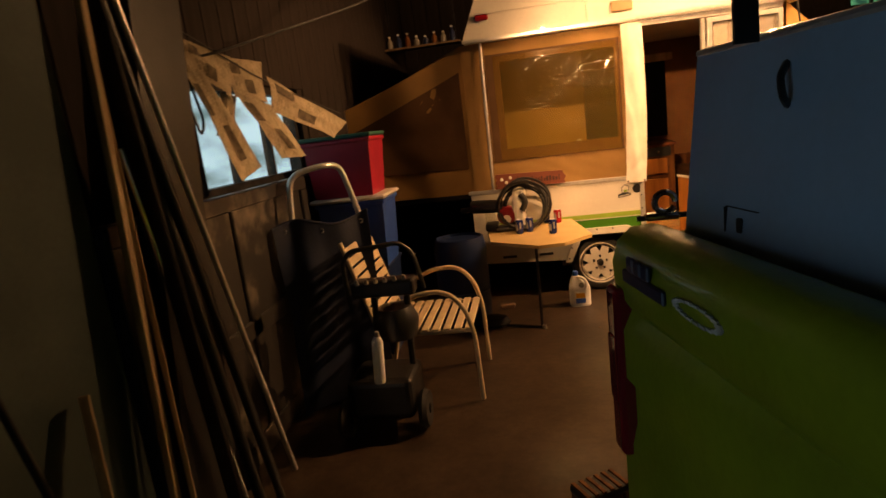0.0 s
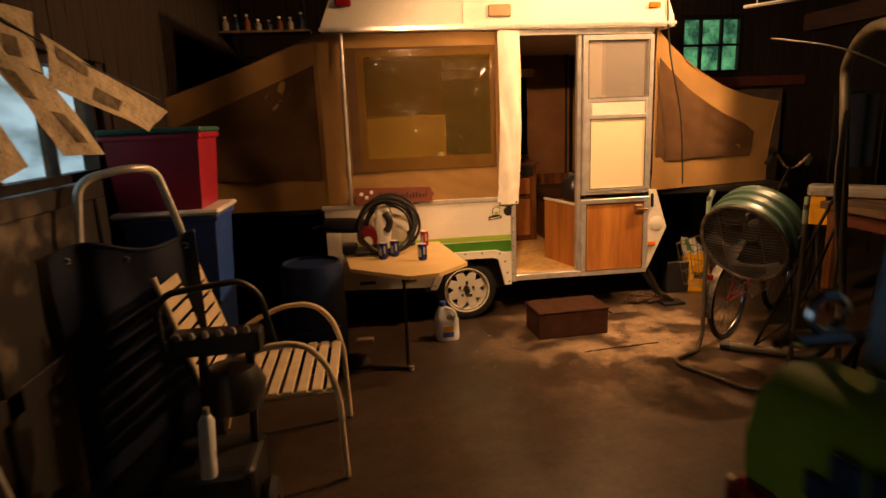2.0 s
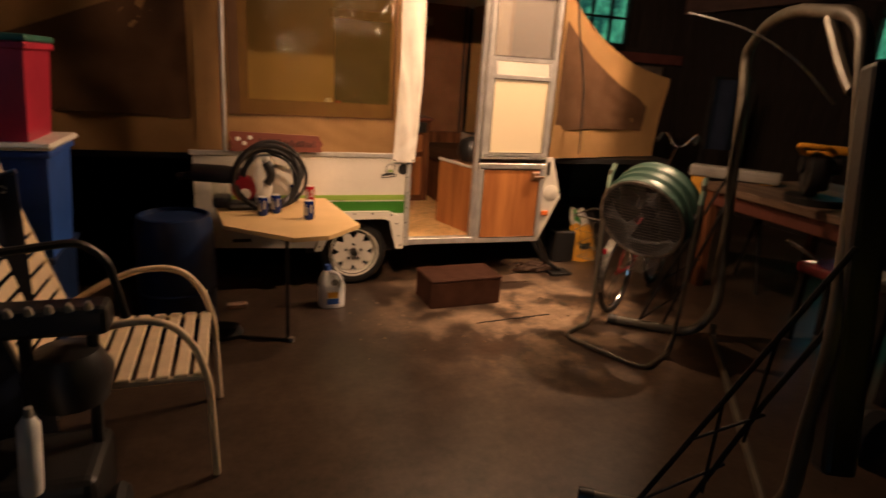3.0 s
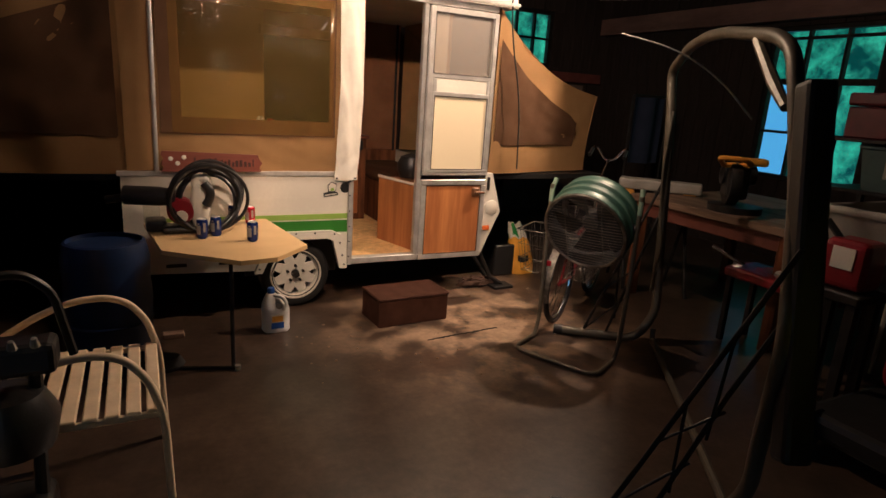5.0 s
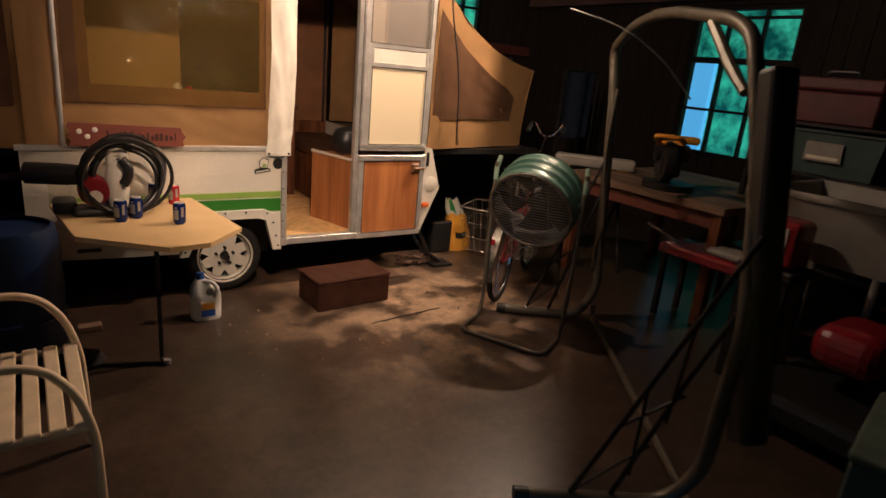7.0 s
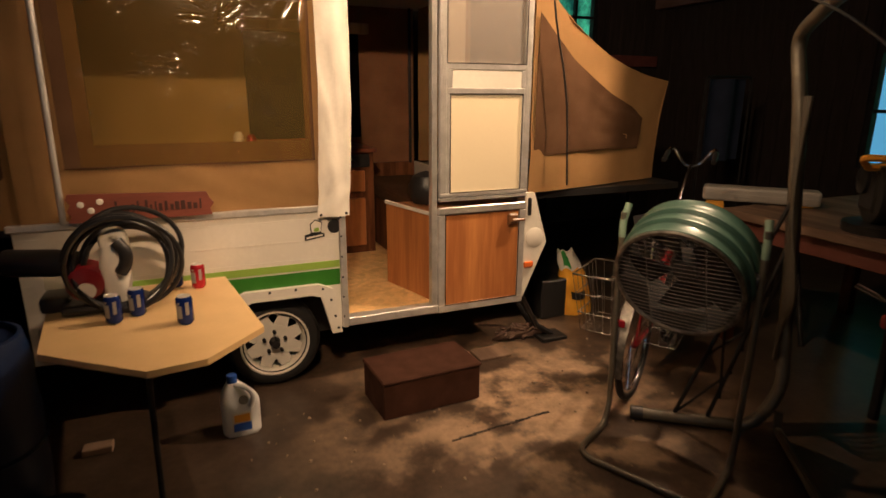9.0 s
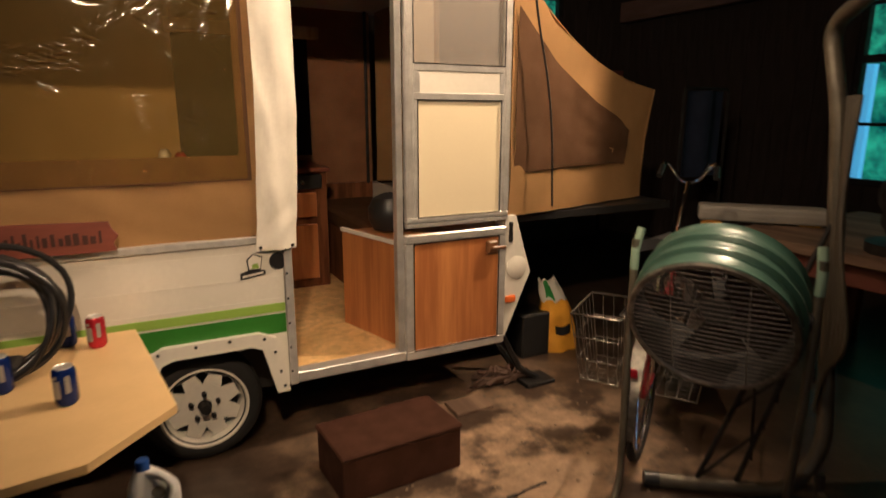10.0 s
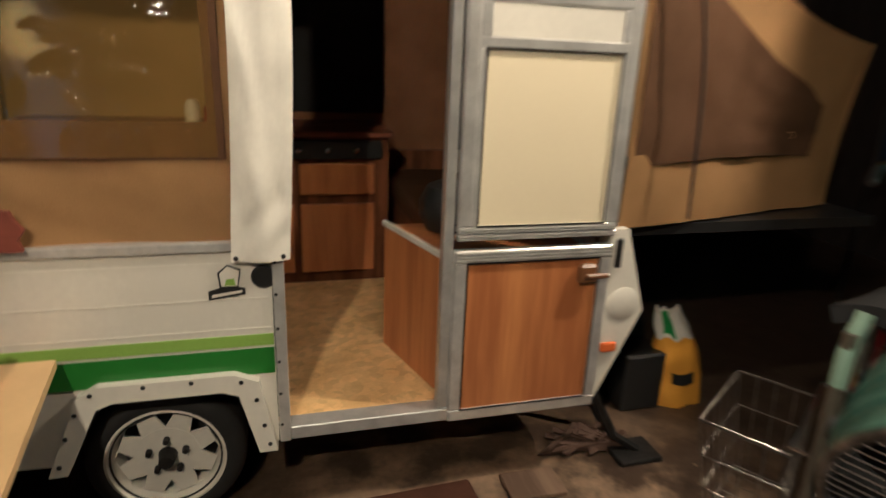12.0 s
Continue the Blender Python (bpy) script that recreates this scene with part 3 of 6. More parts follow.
# wheel
hub = Vector((1.222, Y + 0.075, 0.262))
wm = Matrix.Translation(hub) @ pose(0, 0, 0, 90)
tyre = Geo().lathe([(0.175, 0.0), (0.2, 0.012), (0.235, 0.006), (0.258, -0.01), (0.264, -0.03), (0.264, -0.13), (0.25, -0.155), (0.18, -0.16)], 40, wm)
wheel = part("wheel", tyre, M_RUBBER, cam_t, "black tyre on a white spoked rim", True)
part("rim", Geo().lathe([(0.19, 0.006), (0.196, 0.012), (0.188, 0.014), (0.178, -0.004), (0.165, -0.03), (0.16, -0.1)], 40, wm), M_WHITE, wheel, "white rim", True)
disc = Geo()
for k in range(8):
    a = 2 * math.pi * (k + 0.5) / 8
    q = [(0.04, -0.392), (0.11, -0.385), (0.158, -0.2), (0.172, -0.392), (0.172, 0.392), (0.158, 0.2), (0.11, 0.385), (0.04, 0.392)]
    pts = [(r * math.cos(a + w), r * math.sin(a + w)) for r, w in q]
    n = len(pts)
    disc.add([(x, y, -0.022) for x, y in pts] + [(x, y, -0.03) for x, y in pts], [tuple(range(n)), tuple(range(2 * n - 1, n - 1, -1))] + [(i, i + n, (i + 1) % n + n, (i + 1) % n) for i in range(n)], wm)
disc.lathe([(0.02, -0.02), (0.105, -0.02), (0.105, -0.032), (0.02, -0.032)], 32, wm)
part("spoke_disc", disc, M_WHITE, wheel)
part("wheel_well", Geo().lathe([(0, -0.09), (0.16, -0.09)], 24, wm), M_BLACK, wheel)
part("hub_cap", Geo().lathe([(0, 0.035), (0.024, 0.033), (0.028, 0.0), (0.032, -0.02)], 16, wm), M_STEEL_DK, wheel, "greasy steel hub", True)
for k in range(5):
    a = 2 * math.pi * k / 5 + 0.3
    part("lug_nut", Geo().lathe([(0, 0.006), (0.01, 0.005), (0.012, -0.02)], 6, wm @ Matrix.Translation((0.062 * math.cos(a), 0.062 * math.sin(a), 0))), M_STEEL_DK, wheel)
# roof
roof = Geo().prism([(0.16, 2.4), (0.175, 2.445), (0.3, 2.74), (2.83, 2.74), (2.94, 2.44), (2.95, 2.36), (0.165, 2.37)], Y - 0.05, 7.75)
rf = part("roof", roof, M_WHITE, cam_t, "white raised hard roof")
part("roof_edge", Geo().box((0.15, Y - 0.062, 2.375), (2.96, Y - 0.0505, 2.4)), M_ALU, rf)
part("roof_edge", Geo().box((0.24, Y - 0.058, 2.6), (2.88, Y - 0.0505, 2.612)), M_WHITE, rf)
part("roof_strap", Geo().box((1.235, Y - 0.06, 2.42), (1.262, Y - 0.0505, 2.74)), M_WHITE, rf)
part("marker_light", Geo().box((0.28, Y - 0.075, 2.545), (0.4, Y - 0.0505, 2.595), 0.015, None, 2), M_REDLENS, rf, "red marker light")
part("marker_light", Geo().box((2.72, Y - 0.075, 2.5), (2.82, Y - 0.0505, 2.545), 0.012, None, 2), M_AMBER, rf, "amber marker light")
pl = part("porch_light", Geo().box((1.43, Y - 0.075, 2.455), (1.61, Y - 0.0505, 2.545), 0.012, None, 2), mat("tan_plastic", (0.42, 0.27, 0.13), 0.5), rf, "tan porch light housing")
part("porch_lens", Geo().box((1.455, Y - 0.085, 2.475), (1.585, Y - 0.075, 2.525), 0.006), M_WHITE, pl)
# canvas side wall round the window hole
WX0, WX1, WZ0, WZ1 = 0.36, 1.46, 1.33, 2.23


def ripple(x, z, a=0.006):
    return a * 1.3 * noise.noise((x * 4, z * 4, 1.7)) + a * 0.8 * noise.noise((x * 9 + z * 14, z * 5 - x * 3, 4.1)) + a * 0.5 * math.sin(x * 9 + z * 3)


def cloth(x0, x1, z0, z1, y, nu, nv, th=0.005, a=0.006):
    return Geo().sheet(lambda u, v: (x0 + (x1 - x0) * u, y + ripple(x0 + (x1 - x0) * u, z0 + (z1 - z0) * v, a), z0 + (z1 - z0) * v), nu, nv, th)


for b in ((0.12, 0.33, 1.05, 2.37), (WX1 + 0.03, 1.64, 1.05, 2.37), (0.33, WX1 + 0.03, 1.05, WZ0 - 0.02), (0.33, WX1 + 0.03, WZ1 + 0.03, 2.37)):
    part("canvas_wall", cloth(*b, Y + 0.014, 26, 14, 0.005, 0.011), M_CANVAS, cam_t, smooth=True)
for b in ((0.33, 0.46, WZ0 - 0.02, WZ1 + 0.03), (0.46, WX1 + 0.03, WZ0 - 0.02, WZ0 + 0.088), (0.46, WX1 + 0.03, WZ1 - 0.04, WZ1 + 0.03), (WX1 - 0.015, WX1 + 0.03, WZ0 + 0.088, WZ1 - 0.04)):
    part("window_border", cloth(*b, Y + 0.004, 8, 8, 0.004, 0.003), M_CANVAS_DK, cam_t, "dark brown window border", True)


random.seed(21)


def pucker(x0, x1, z0, z1, a0, a1, n):
    """n small creases: place, width, slant, height."""
    return [(random.uniform(x0, x1), random.uniform(z0, z1), random.uniform(0.006, 0.013), random.uniform(a0, a1), random.uniform(0.003, 0.008)) for _ in range(n)]


PUCKERS = pucker(0.45, 1.42, 1.45, 2.2, -0.8, 1.6, 80) + pucker(0.64, 0.88, 1.72, 1.84, -0.5, 0.4, 20) + pucker(1.05, 1.42, 1.9, 2.2, 0.5, 1.1, 16) + pucker(0.5, 1.44, 1.34, 1.39, 0.9, 2.0, 16)
CELLS = {}
for pk in PUCKERS:
    for ci in range(int((pk[0] - 0.09) * 10), int((pk[0] + 0.09) * 10) + 1):
        for cj in range(int((pk[1] - 0.09) * 10), int((pk[1] + 0.09) * 10) + 1):
            CELLS.setdefault((ci, cj), []).append(pk)


def vinyl(u, v):
    """Clear film: taut and nearly flat, with a few puckers and folds drawn to the upper corner."""
    x, z = 0.4 + 1.07 * u, 1.32 + 0.92 * v
    y = Y - 0.016
    for px, pz, r, a, h in CELLS.get((int(x * 10), int(z * 10)), ()):
        c, n = math.cos(a) * (x - px) + math.sin(a) * (z - pz), -math.sin(a) * (x - px) + math.cos(a) * (z - pz)
        e = (c / (2.6 * r)) ** 2 + (n / r) ** 2
        if e < 5:
            y += h * math.exp(-e) * math.sin(n / r * 2.6 + 25 * px)
    y += 0.001 * noise.noise((x * 5, z * 5, 3))
    dx, dz = 1.5 - x, 2.26 - z
    d = math.hypot(dx, dz)
    if d < 0.42:
        y += 0.006 * math.sin(math.atan2(dz, dx) * 21) * math.sin(min(1.0, d / 0.12) * 1.57) * (1 - d / 0.42)
    return (x, y, z)


part("clear_window_film", Geo().sheet(vinyl, 260, 224, 0.0008), M_VINYLCLEAR, cam_t, "crinkled clear plastic film over the window", True).visible_shadow = False
part("flap", Geo().sheet(lambda u, v: (1.485 + 0.02 * math.sin(v * 3.1) + 0.175 * u + 0.02 * v, Y - 0.024 - 0.016 * math.sin(u * 3.1) + ripple(u * 0.9 + v * 0.5, v * 1.6, 0.011) * min(1.3 - v, 4 * v + 0.2) + 0.1 * math.sin(38 * v - 8 * u + 2 * math.sin(9 * v)) * max(0, 0.2 - v) * min(1, 9 * v), 1.0 + 1.36 * v), 14, 40, 0.004), M_VINYL, cam_t, "white vinyl strip hanging beside the doorway", True)
for x in (1.5, 1.64):
    part("snap", Geo().lathe([(0, 0.006), (0.007, 0.005), (0.008, 0)], 10, pose(x, Y - 0.036, 1.015, 90)), M_STEEL_DK, cam_t)
part("lift_pole", Geo().tube([(0.295, Y - 0.02, 1.06), (0.305, Y - 0.02, 2.38)], 0.014, 10), M_ALU, cam_t, "aluminium lift pole", True)
# dark colour on the rear poles stands in for shade inside the camper
part("lift_pole", Geo().tube([(0.2, 7.6, 1.03), (0.2, 7.6, 2.37)], 0.014, 8), M_STEEL_DK, cam_t, "", True)
part("lift_pole", Geo().tube([(2.75, 7.6, 1.03), (2.75, 7.6, 2.37)], 0.014, 8), M_STEEL_DK, cam_t, "", True)
part("door_header", Geo().box((1.64, Y - 0.016, 2.318), (2.8, Y + 0.03, 2.368), 0.004), M_ALU, cam_t)
# rear canvas wall with its dark window
# left of the window a lighter olive colour paints the light on the canvas
for b in ((0.12, 1.35, 1.03, 2.37), (2.3, 2.8, 1.03, 2.37), (1.35, 2.3, 2.2, 2.37), (1.35, 2.3, 1.03, 1.27)):
    part("canvas_wall", cloth(*b, 7.64, 14, 10), M_CANVAS_LIT if b[0] < 0.2 else M_CANVAS_IN, cam_t, smooth=True)
part("window_border", cloth(1.33, 2.32, 1.25, 2.22, 7.652, 12, 10), mat("black_screen_cloth", (0.012, 0.012, 0.011), 0.95), cam_t, "dark rear window", True)
# door, folded back against the side
DY = Y - 0.02
ld = part("lower_door", Geo().box((2.24, DY + 0.006, 0.38), (2.755, DY + 0.03, 0.955)), M_WOOD, cam_t, "lower door half with wood panel and aluminium edge")
for b in ((2.2, 0.335, 2.795, 0.382), (2.2, 0.953, 2.795, 1.0), (2.2, 0.382, 2.246, 0.953), (2.75, 0.382, 2.795, 0.953)):
    part("frame_bar", Geo().box((b[0], DY - 0.004, b[1]), (b[2], DY + 0.032, b[3]), 0.005), M_ALU, ld)
part("door_latch", Geo().box((2.665, DY - 0.028, 0.86), (2.735, DY + 0.006, 0.935), 0.01).box((2.68, DY - 0.045, 0.885), (2.775, DY - 0.028, 0.905), 0.006), mat("brown_latch", (0.2, 0.09, 0.03), 0.4), ld, "brown door latch")
ud = part("upper_door", Geo().box((2.27, DY + 0.004, 1.085), (2.745, DY + 0.028, 1.655)), M_CREAM, cam_t, "upper door half with cream panel and screen")
for b in ((2.205, 1.035, 2.8, 1.058), (2.205, 1.06, 2.8, 1.086), (2.205, 1.086, 2.25, 2.31), (2.76, 1.086, 2.8, 2.31), (2.25, 1.655, 2.76, 1.69), (2.25, 1.79, 2.76, 1.825), (2.25, 2.268, 2.76, 2.31), (2.25, 1.086, 2.272, 1.655), (2.742, 1.086, 2.76, 1.655), (2.25, 1.69, 2.285, 1.79), (2.735, 1.69, 2.76, 1.79)):
    part("frame_bar", Geo().box((b[0], DY - 0.006, b[1]), (b[2], DY + 0.03, b[3]), 0.004), M_ALU, ud)
# dark strips put in for the shaded gaps between panel and frame
for panel, (a0, c0, a1, c1), y0 in ((ud, (2.268, 1.083, 2.747, 1.658), DY - 0.0075), (ld, (2.243, 0.379, 2.752, 0.956), DY - 0.0055), (ud, (2.247, 1.822, 2.763, 2.271), DY - 0.0075)):
    for b in ((a0, c0, a1, c0 + 0.005), (a0, c1 - 0.005, a1, c1), (a0, c0 + 0.005, a0 + 0.005, c1 - 0.005), (a1 - 0.005, c0 + 0.005, a1, c1 - 0.005)):
        part("gap_line", Geo().box((b[0], y0, b[1]), (b[2], y0 + 0.003, b[3])), M_STEEL_DK, panel)
rail = part("label_rail", Geo().box((2.285, DY, 1.69), (2.735, DY + 0.025, 1.79)), M_WHITE, ud, "white rail with small printed lines")
for i in range(4):
    part("print_line", Geo().box((2.585 + 0.01 * (i % 2), DY - 0.0015, 1.722 + i * 0.011), (2.7 - 0.012 * (i % 2), DY - 0.0002, 1.727 + i * 0.011)), M_STEEL_DK, rail)
part("print_line", Geo().box((2.35, DY - 0.0015, 1.735), (2.47, DY - 0.0002, 1.741)), M_GREY, rail)
part("screen_pane", Geo().box((2.25, DY + 0.01, 1.825), (2.76, DY + 0.014, 2.268)), M_SCREEN, ud, "fine grey insect screen")
part("screen_backing", Geo().box((2.4, DY + 0.02, 1.825), (2.74, DY + 0.026, 2.268)), M_CANVAS_DK, ud, "brown curtain behind the screen")
part("screen_backing", Geo().box((2.37, DY + 0.02, 1.825), (2.4, DY + 0.028, 2.268)), M_CANVAS, ud, "tan curtain edge")
part("screen_backing", Geo().box((2.25, DY + 0.02, 1.825), (2.37, DY + 0.026, 2.268)), M_VINYL, ud, "white curtain")
for x in (2.214, 2.226, 2.238, 2.77, 2.782, 2.793):
    part("frame_ridge", Geo().box((x - 0.0025, DY - 0.0105, 1.09), (x + 0.0025, DY - 0.0062, 2.305)), M_ALU, ud)
for z in (1.042, 1.05, 1.066, 1.074):
    part("frame_ridge", Geo().box((2.21, DY - 0.0105, z - 0.002), (2.795, DY - 0.0062, z + 0.002)), M_ALU, ud)
for z in (0.966, 0.978, 0.99):
    part("frame_ridge", Geo().box((2.205, DY - 0.009, z - 0.0025), (2.79, DY - 0.0042, z + 0.0025)), M_ALU, ld)
part("door_post", Geo().box((2.165, Y + 0.0, 0.386), (2.2, Y + 0.05, 2.318), 0.004), M_ALU, cam_t)
# cupboards inside
side_cab = part("side_cupboard", Geo().add([(2.2, 5.7, 0.387), (2.2, 5.7, 0.94), (2.06, 6.18, 0.94), (2.06, 6.18, 0.387), (2.78, 5.7, 0.387), (2.78, 5.7, 0.94), (2.78, 6.18, 0.94), (2.78, 6.18, 0.387)], [(0, 1, 2, 3), (4, 5, 6, 7), (0, 1, 5, 4), (2, 3, 7, 6), (1, 2, 6, 5), (0, 3, 7, 4)]), M_WOOD, cam_t, "low wood-panelled cupboard inside the doorway")
pot = part("pot", Geo().lathe([(0, 0.0), (0.09, 0.01), (0.12, 0.07), (0.12, 0.13), (0.09, 0.19), (0.03, 0.215), (0, 0.22)], 24, pose(2.3, 6.05, 0.942)), M_BLACK, side_cab, "round black pot", True)
part("edge_strip", Geo().tube([(2.198, 5.7, 0.945), (2.058, 6.18, 0.95)], 0.014, 4), M_VINYL, side_cab, "pale edge strip")
kit = part("kitchen_unit", Geo().box((0.3, 7.0, 0.387), (2.22, 7.62, 1.2)), M_WOOD_DK, cam_t, "dark wooden kitchen unit with stove")
for x in (0.86, 1.3, 1.74):
    part("cupboard_door", Geo().box((x, 6.975, 0.45), (x + 0.4, 6.999, 0.84), 0.006), M_WOOD, kit)
    part("drawer_front", Geo().box((x, 6.975, 0.89), (x + 0.4, 6.999, 1.06), 0.006), M_WOOD, kit)
part("stove_front", Geo().box((1.6, 6.97, 1.085), (2.18, 6.999, 1.185), 0.006), M_BLACK, kit, "black stove front")
for x in (1.74, 1.89, 2.04):
    part("knob", Geo().lathe([(0, 0.02), (0.014, 0.018), (0.016, 0)], 12, pose(x, 6.969, 1.135, 90)), M_CHROME, kit)
part("counter_top", Geo().box((0.28, 6.96, 1.2), (2.24, 7.63, 1.23), 0.006), wood("brown_counter", (0.3, 0.11, 0.05), (0.16, 0.05, 0.02), (8, 1, 1)), kit)
part("dinette_seat", Geo().box((2.3, 6.3, 0.387), (2.78, 7.6, 0.8), 0.01), M_WOOD_DK, cam_t, "dark wooden bench seat")
part("seat_cushion", Geo().box((2.28, 6.28, 0.8), (2.78, 7.6, 0.92), 0.03, None, 2), M_CANVAS_DK, cam_t, "brown seat cushion")
part("lining_panel", Geo().box((2.24, 7.61, 0.387), (2.79, 7.635, 1.04)), M_WOOD_DK, cam_t)
for x, h, mm in ((1.22, 0.14, M_JUG), (1.31, 0.12, M_REDCAN)):
    part("counter_item", Geo().lathe([(0, 0), (0.035, 0), (0.036, h * 0.8), (0.02, h), (0, h)], 14, pose(x, 7.12, 1.23)), mm, kit, "small container on the counter", True)
part("curtain_rail", Geo().box((1.3, 7.55, 2.13), (2.37, 7.6, 2.22), 0.01), M_PLANK, cam_t)


# pull-out bunks: canvas tents at both ends
def bunk(sign, x0, x1, tip_z, out, name):
    """sign -1: at the low-x end, 1: at the high-x end."""
    t = part(name, Geo().box((min(x0, x1), Y + 0.12, 0.985), (max(x0, x1), 7.55, 1.03)), M_BLACK, cam_t, "pull-out bunk end with tan canvas and dark screen")

    def top(u):
        return 2.36 + (tip_z - 2.36) * (u ** 0.8 if sign > 0 else u) - 0.1 * math.sin(math.pi * u) * (1 if sign > 0 else 0.35)

    def yy(u, v, back=False):
        y = Y + 0.02 + out * u + 0.025 * math.sin(v * 3) * u
        return y if not back else 7.62 - out * u

    def xx(u, v):
        return x0 + (x1 - x0) * u * (1 - 0.06 * (1 - v))

    for back in (False, True):
        part("bunk_side", Geo().sheet(lambda u, v: (xx(u, v), yy(u, v, back) + ripple(xx(u, v), v, 0.012), 1.04 + (top(u) - 1.04) * v), 24, 16, 0.005), M_CANVAS, t, "tan canvas", True)
    part("bunk_roof", Geo().sheet(lambda u, v: (xx(u, 1), yy(u, 1) + (yy(u, 1, True) - yy(u, 1)) * v, top(u) + 0.004), 16, 6, 0.005), M_CANVAS, t, "tan canvas", True)
    part("bunk_end", Geo().sheet(lambda u, v: (xx(1, v), yy(1, v) + (yy(1, v, True) - yy(1, v)) * u, 1.04 + (top(1) - 1.04) * v), 10, 8, 0.005), M_CANVAS, t, "tan canvas", True)
    u1 = 0.82 if sign > 0 else 0.93
    part("screen_panel", Geo().sheet(lambda u, v: (xx(0.02 + (u1 - 0.02) * u, 0.3 + 0.5 * v), yy(0.02 + (u1 - 0.02) * u, 0.3 + 0.5 * v) - 0.012 + ripple(xx(u1 * u, v), v, 0.012), 1.27 + 0.02 * math.sin(3 * u) + (max(top(0.02 + (u1 - 0.02) * u) - 0.2 - 0.06 * u, 1.3) - 1.27) * v * (1 - max(0, u - 0.9) * 1.5)), 24, 12, 0.003), M_CANVAS_DK, t, "dark brown screen panel", True)
    return t


bunk(-1, 0.12, -1.6, 1.78, 0.12, "bunk")
bunk(1, 2.84, 4.18, 1.745, 0.3, "bunk")
part("guy_cord", Geo().tube(bend([(2.86, Y - 0.07, 2.9), (2.9, Y - 0.05, 2.2), (3.06, Y - 0.03, 1.65), (3.09, Y - 0.03, 1.09)], 0.3, 6), 0.006, 6), M_BLACK, cam_t, "black cord hanging from the roof")
jack = Geo().tube([(2.86, 5.72, 0.33), (2.98, 5.7, 0.1), (3.1, 5.68, 0.02)], 0.02, 6).tube([(2.86, 5.95, 0.34), (3.05, 5.85, 0.02)], 0.02, 6).box((2.98, 5.6, 0), (3.18, 5.76, 0.025), 0.004)
part("corner_jack", jack, M_STEEL_DK, cam_t, "rusty folding corner jack")
solid("chain", Geo().tube([(2.75 + 0.12 * math.sin(k * 2.3) + 0.01 * k, 5.78 + 0.08 * math.cos(k * 1.7), 0.02 + 0.012 * (k % 4)) for k in range(26)], 0.016, 5), mat("rusty_chain", (0.09, 0.05, 0.03), 0.8), "heap of rusty chain on the floor", "chain", "stuff")

# ---------- things in front of the camper ----------
sg = thing("wooden_sign", "red-brown notched wooden sign with carved letters", "sign", (0.62, Y - 0.03, 1.062))
out = [(0.32, 1.065)] + [(0.32 + 0.018 * (k % 2), 1.065 + 0.028 * k) for k in range(1, 5)] + [(0.33, 1.2), (0.93, 1.18)] + [(0.96 - 0.02 * (k % 2), 1.18 - 0.028 * k) for k in range(1, 4)] + [(0.95, 1.065)]
part("board", Geo().prism(out, Y - 0.052, Y - 0.03), mat("red_stained_wood", (0.2, 0.05, 0.025), 0.6, stretch=(0.2, 1, 1), scale=14), sg)
random.seed(8)
M_CARVED = mat("carved_dark_wood", (0.05, 0.014, 0.008), 0.7)
x = 0.52
while x < 0.9:
    w, h = random.uniform(0.008, 0.02), random.uniform(0.025, 0.06)
    part("carved_bar", Geo().box((x, Y - 0.0545, 1.1), (x + w, Y - 0.0522, 1.1 + h), 0.001), M_CARVED, sg)
    x += w + random.uniform(0.006, 0.012)
for x, z in ((0.38, 1.15), (0.42, 1.12), (0.46, 1.16)):
    part("carved_mark", Geo().lathe([(0, 0.003), (0.012, 0.002), (0.016, 0)], 7, pose(x, Y - 0.0522, z, 90)), M_VINYL, sg, "small pale painted mark")

tb = thing("table", "cream laminate table with clipped corners on a thin leg", "table", (0.63, 5.1, 0))
tp = [(0.2, 5.56), (0.28, 4.84), (0.66, 4.53), (0.86, 4.56), (1.085, 4.8), (0.98, 5.58)]
g = Geo()
n = len(tp)
g.add([(x, y, 0.702) for x, y in tp] + [(x, y, 0.728) for x, y in tp], [tuple(range(n)), tuple(range(2 * n - 1, n - 1, -1))] + [(i, i + n, (i + 1) % n + n, (i + 1) % n) for i in range(n)])
part("tabletop", g, M_TABLE, tb)
part("leg", Geo().tube(bend([(0.64, 4.8, 0.7), (0.635, 4.76, 0.03), (0.632, 4.73, 0.01)], 0.02), 0.012, 8), M_STEEL_DK, tb, "", True)
part("foot", Geo().tube([(0.25, 4.86, 0.012), (0.66, 4.72, 0.012)], 0.011, 8), M_STEEL_DK, tb, "", True)
part("rubber_foot", Geo().lathe([(0, 0), (0.018, 0), (0.018, 0.03), (0, 0.03)], 10, pose(0.655, 4.72, 0)), M_GREY, tb)
part("wall_bracket", Geo().box((0.3, 5.55, 0.66), (0.9, 5.6, 0.702), 0.003), M_ALU, tb)

CAN = [(0.0, 0.0), (0.024, 0.0), (0.033, 0.012), (0.033, 0.108), (0.027, 0.119), (0.026, 0.122), (0.024, 0.119), (0, 0.118)]


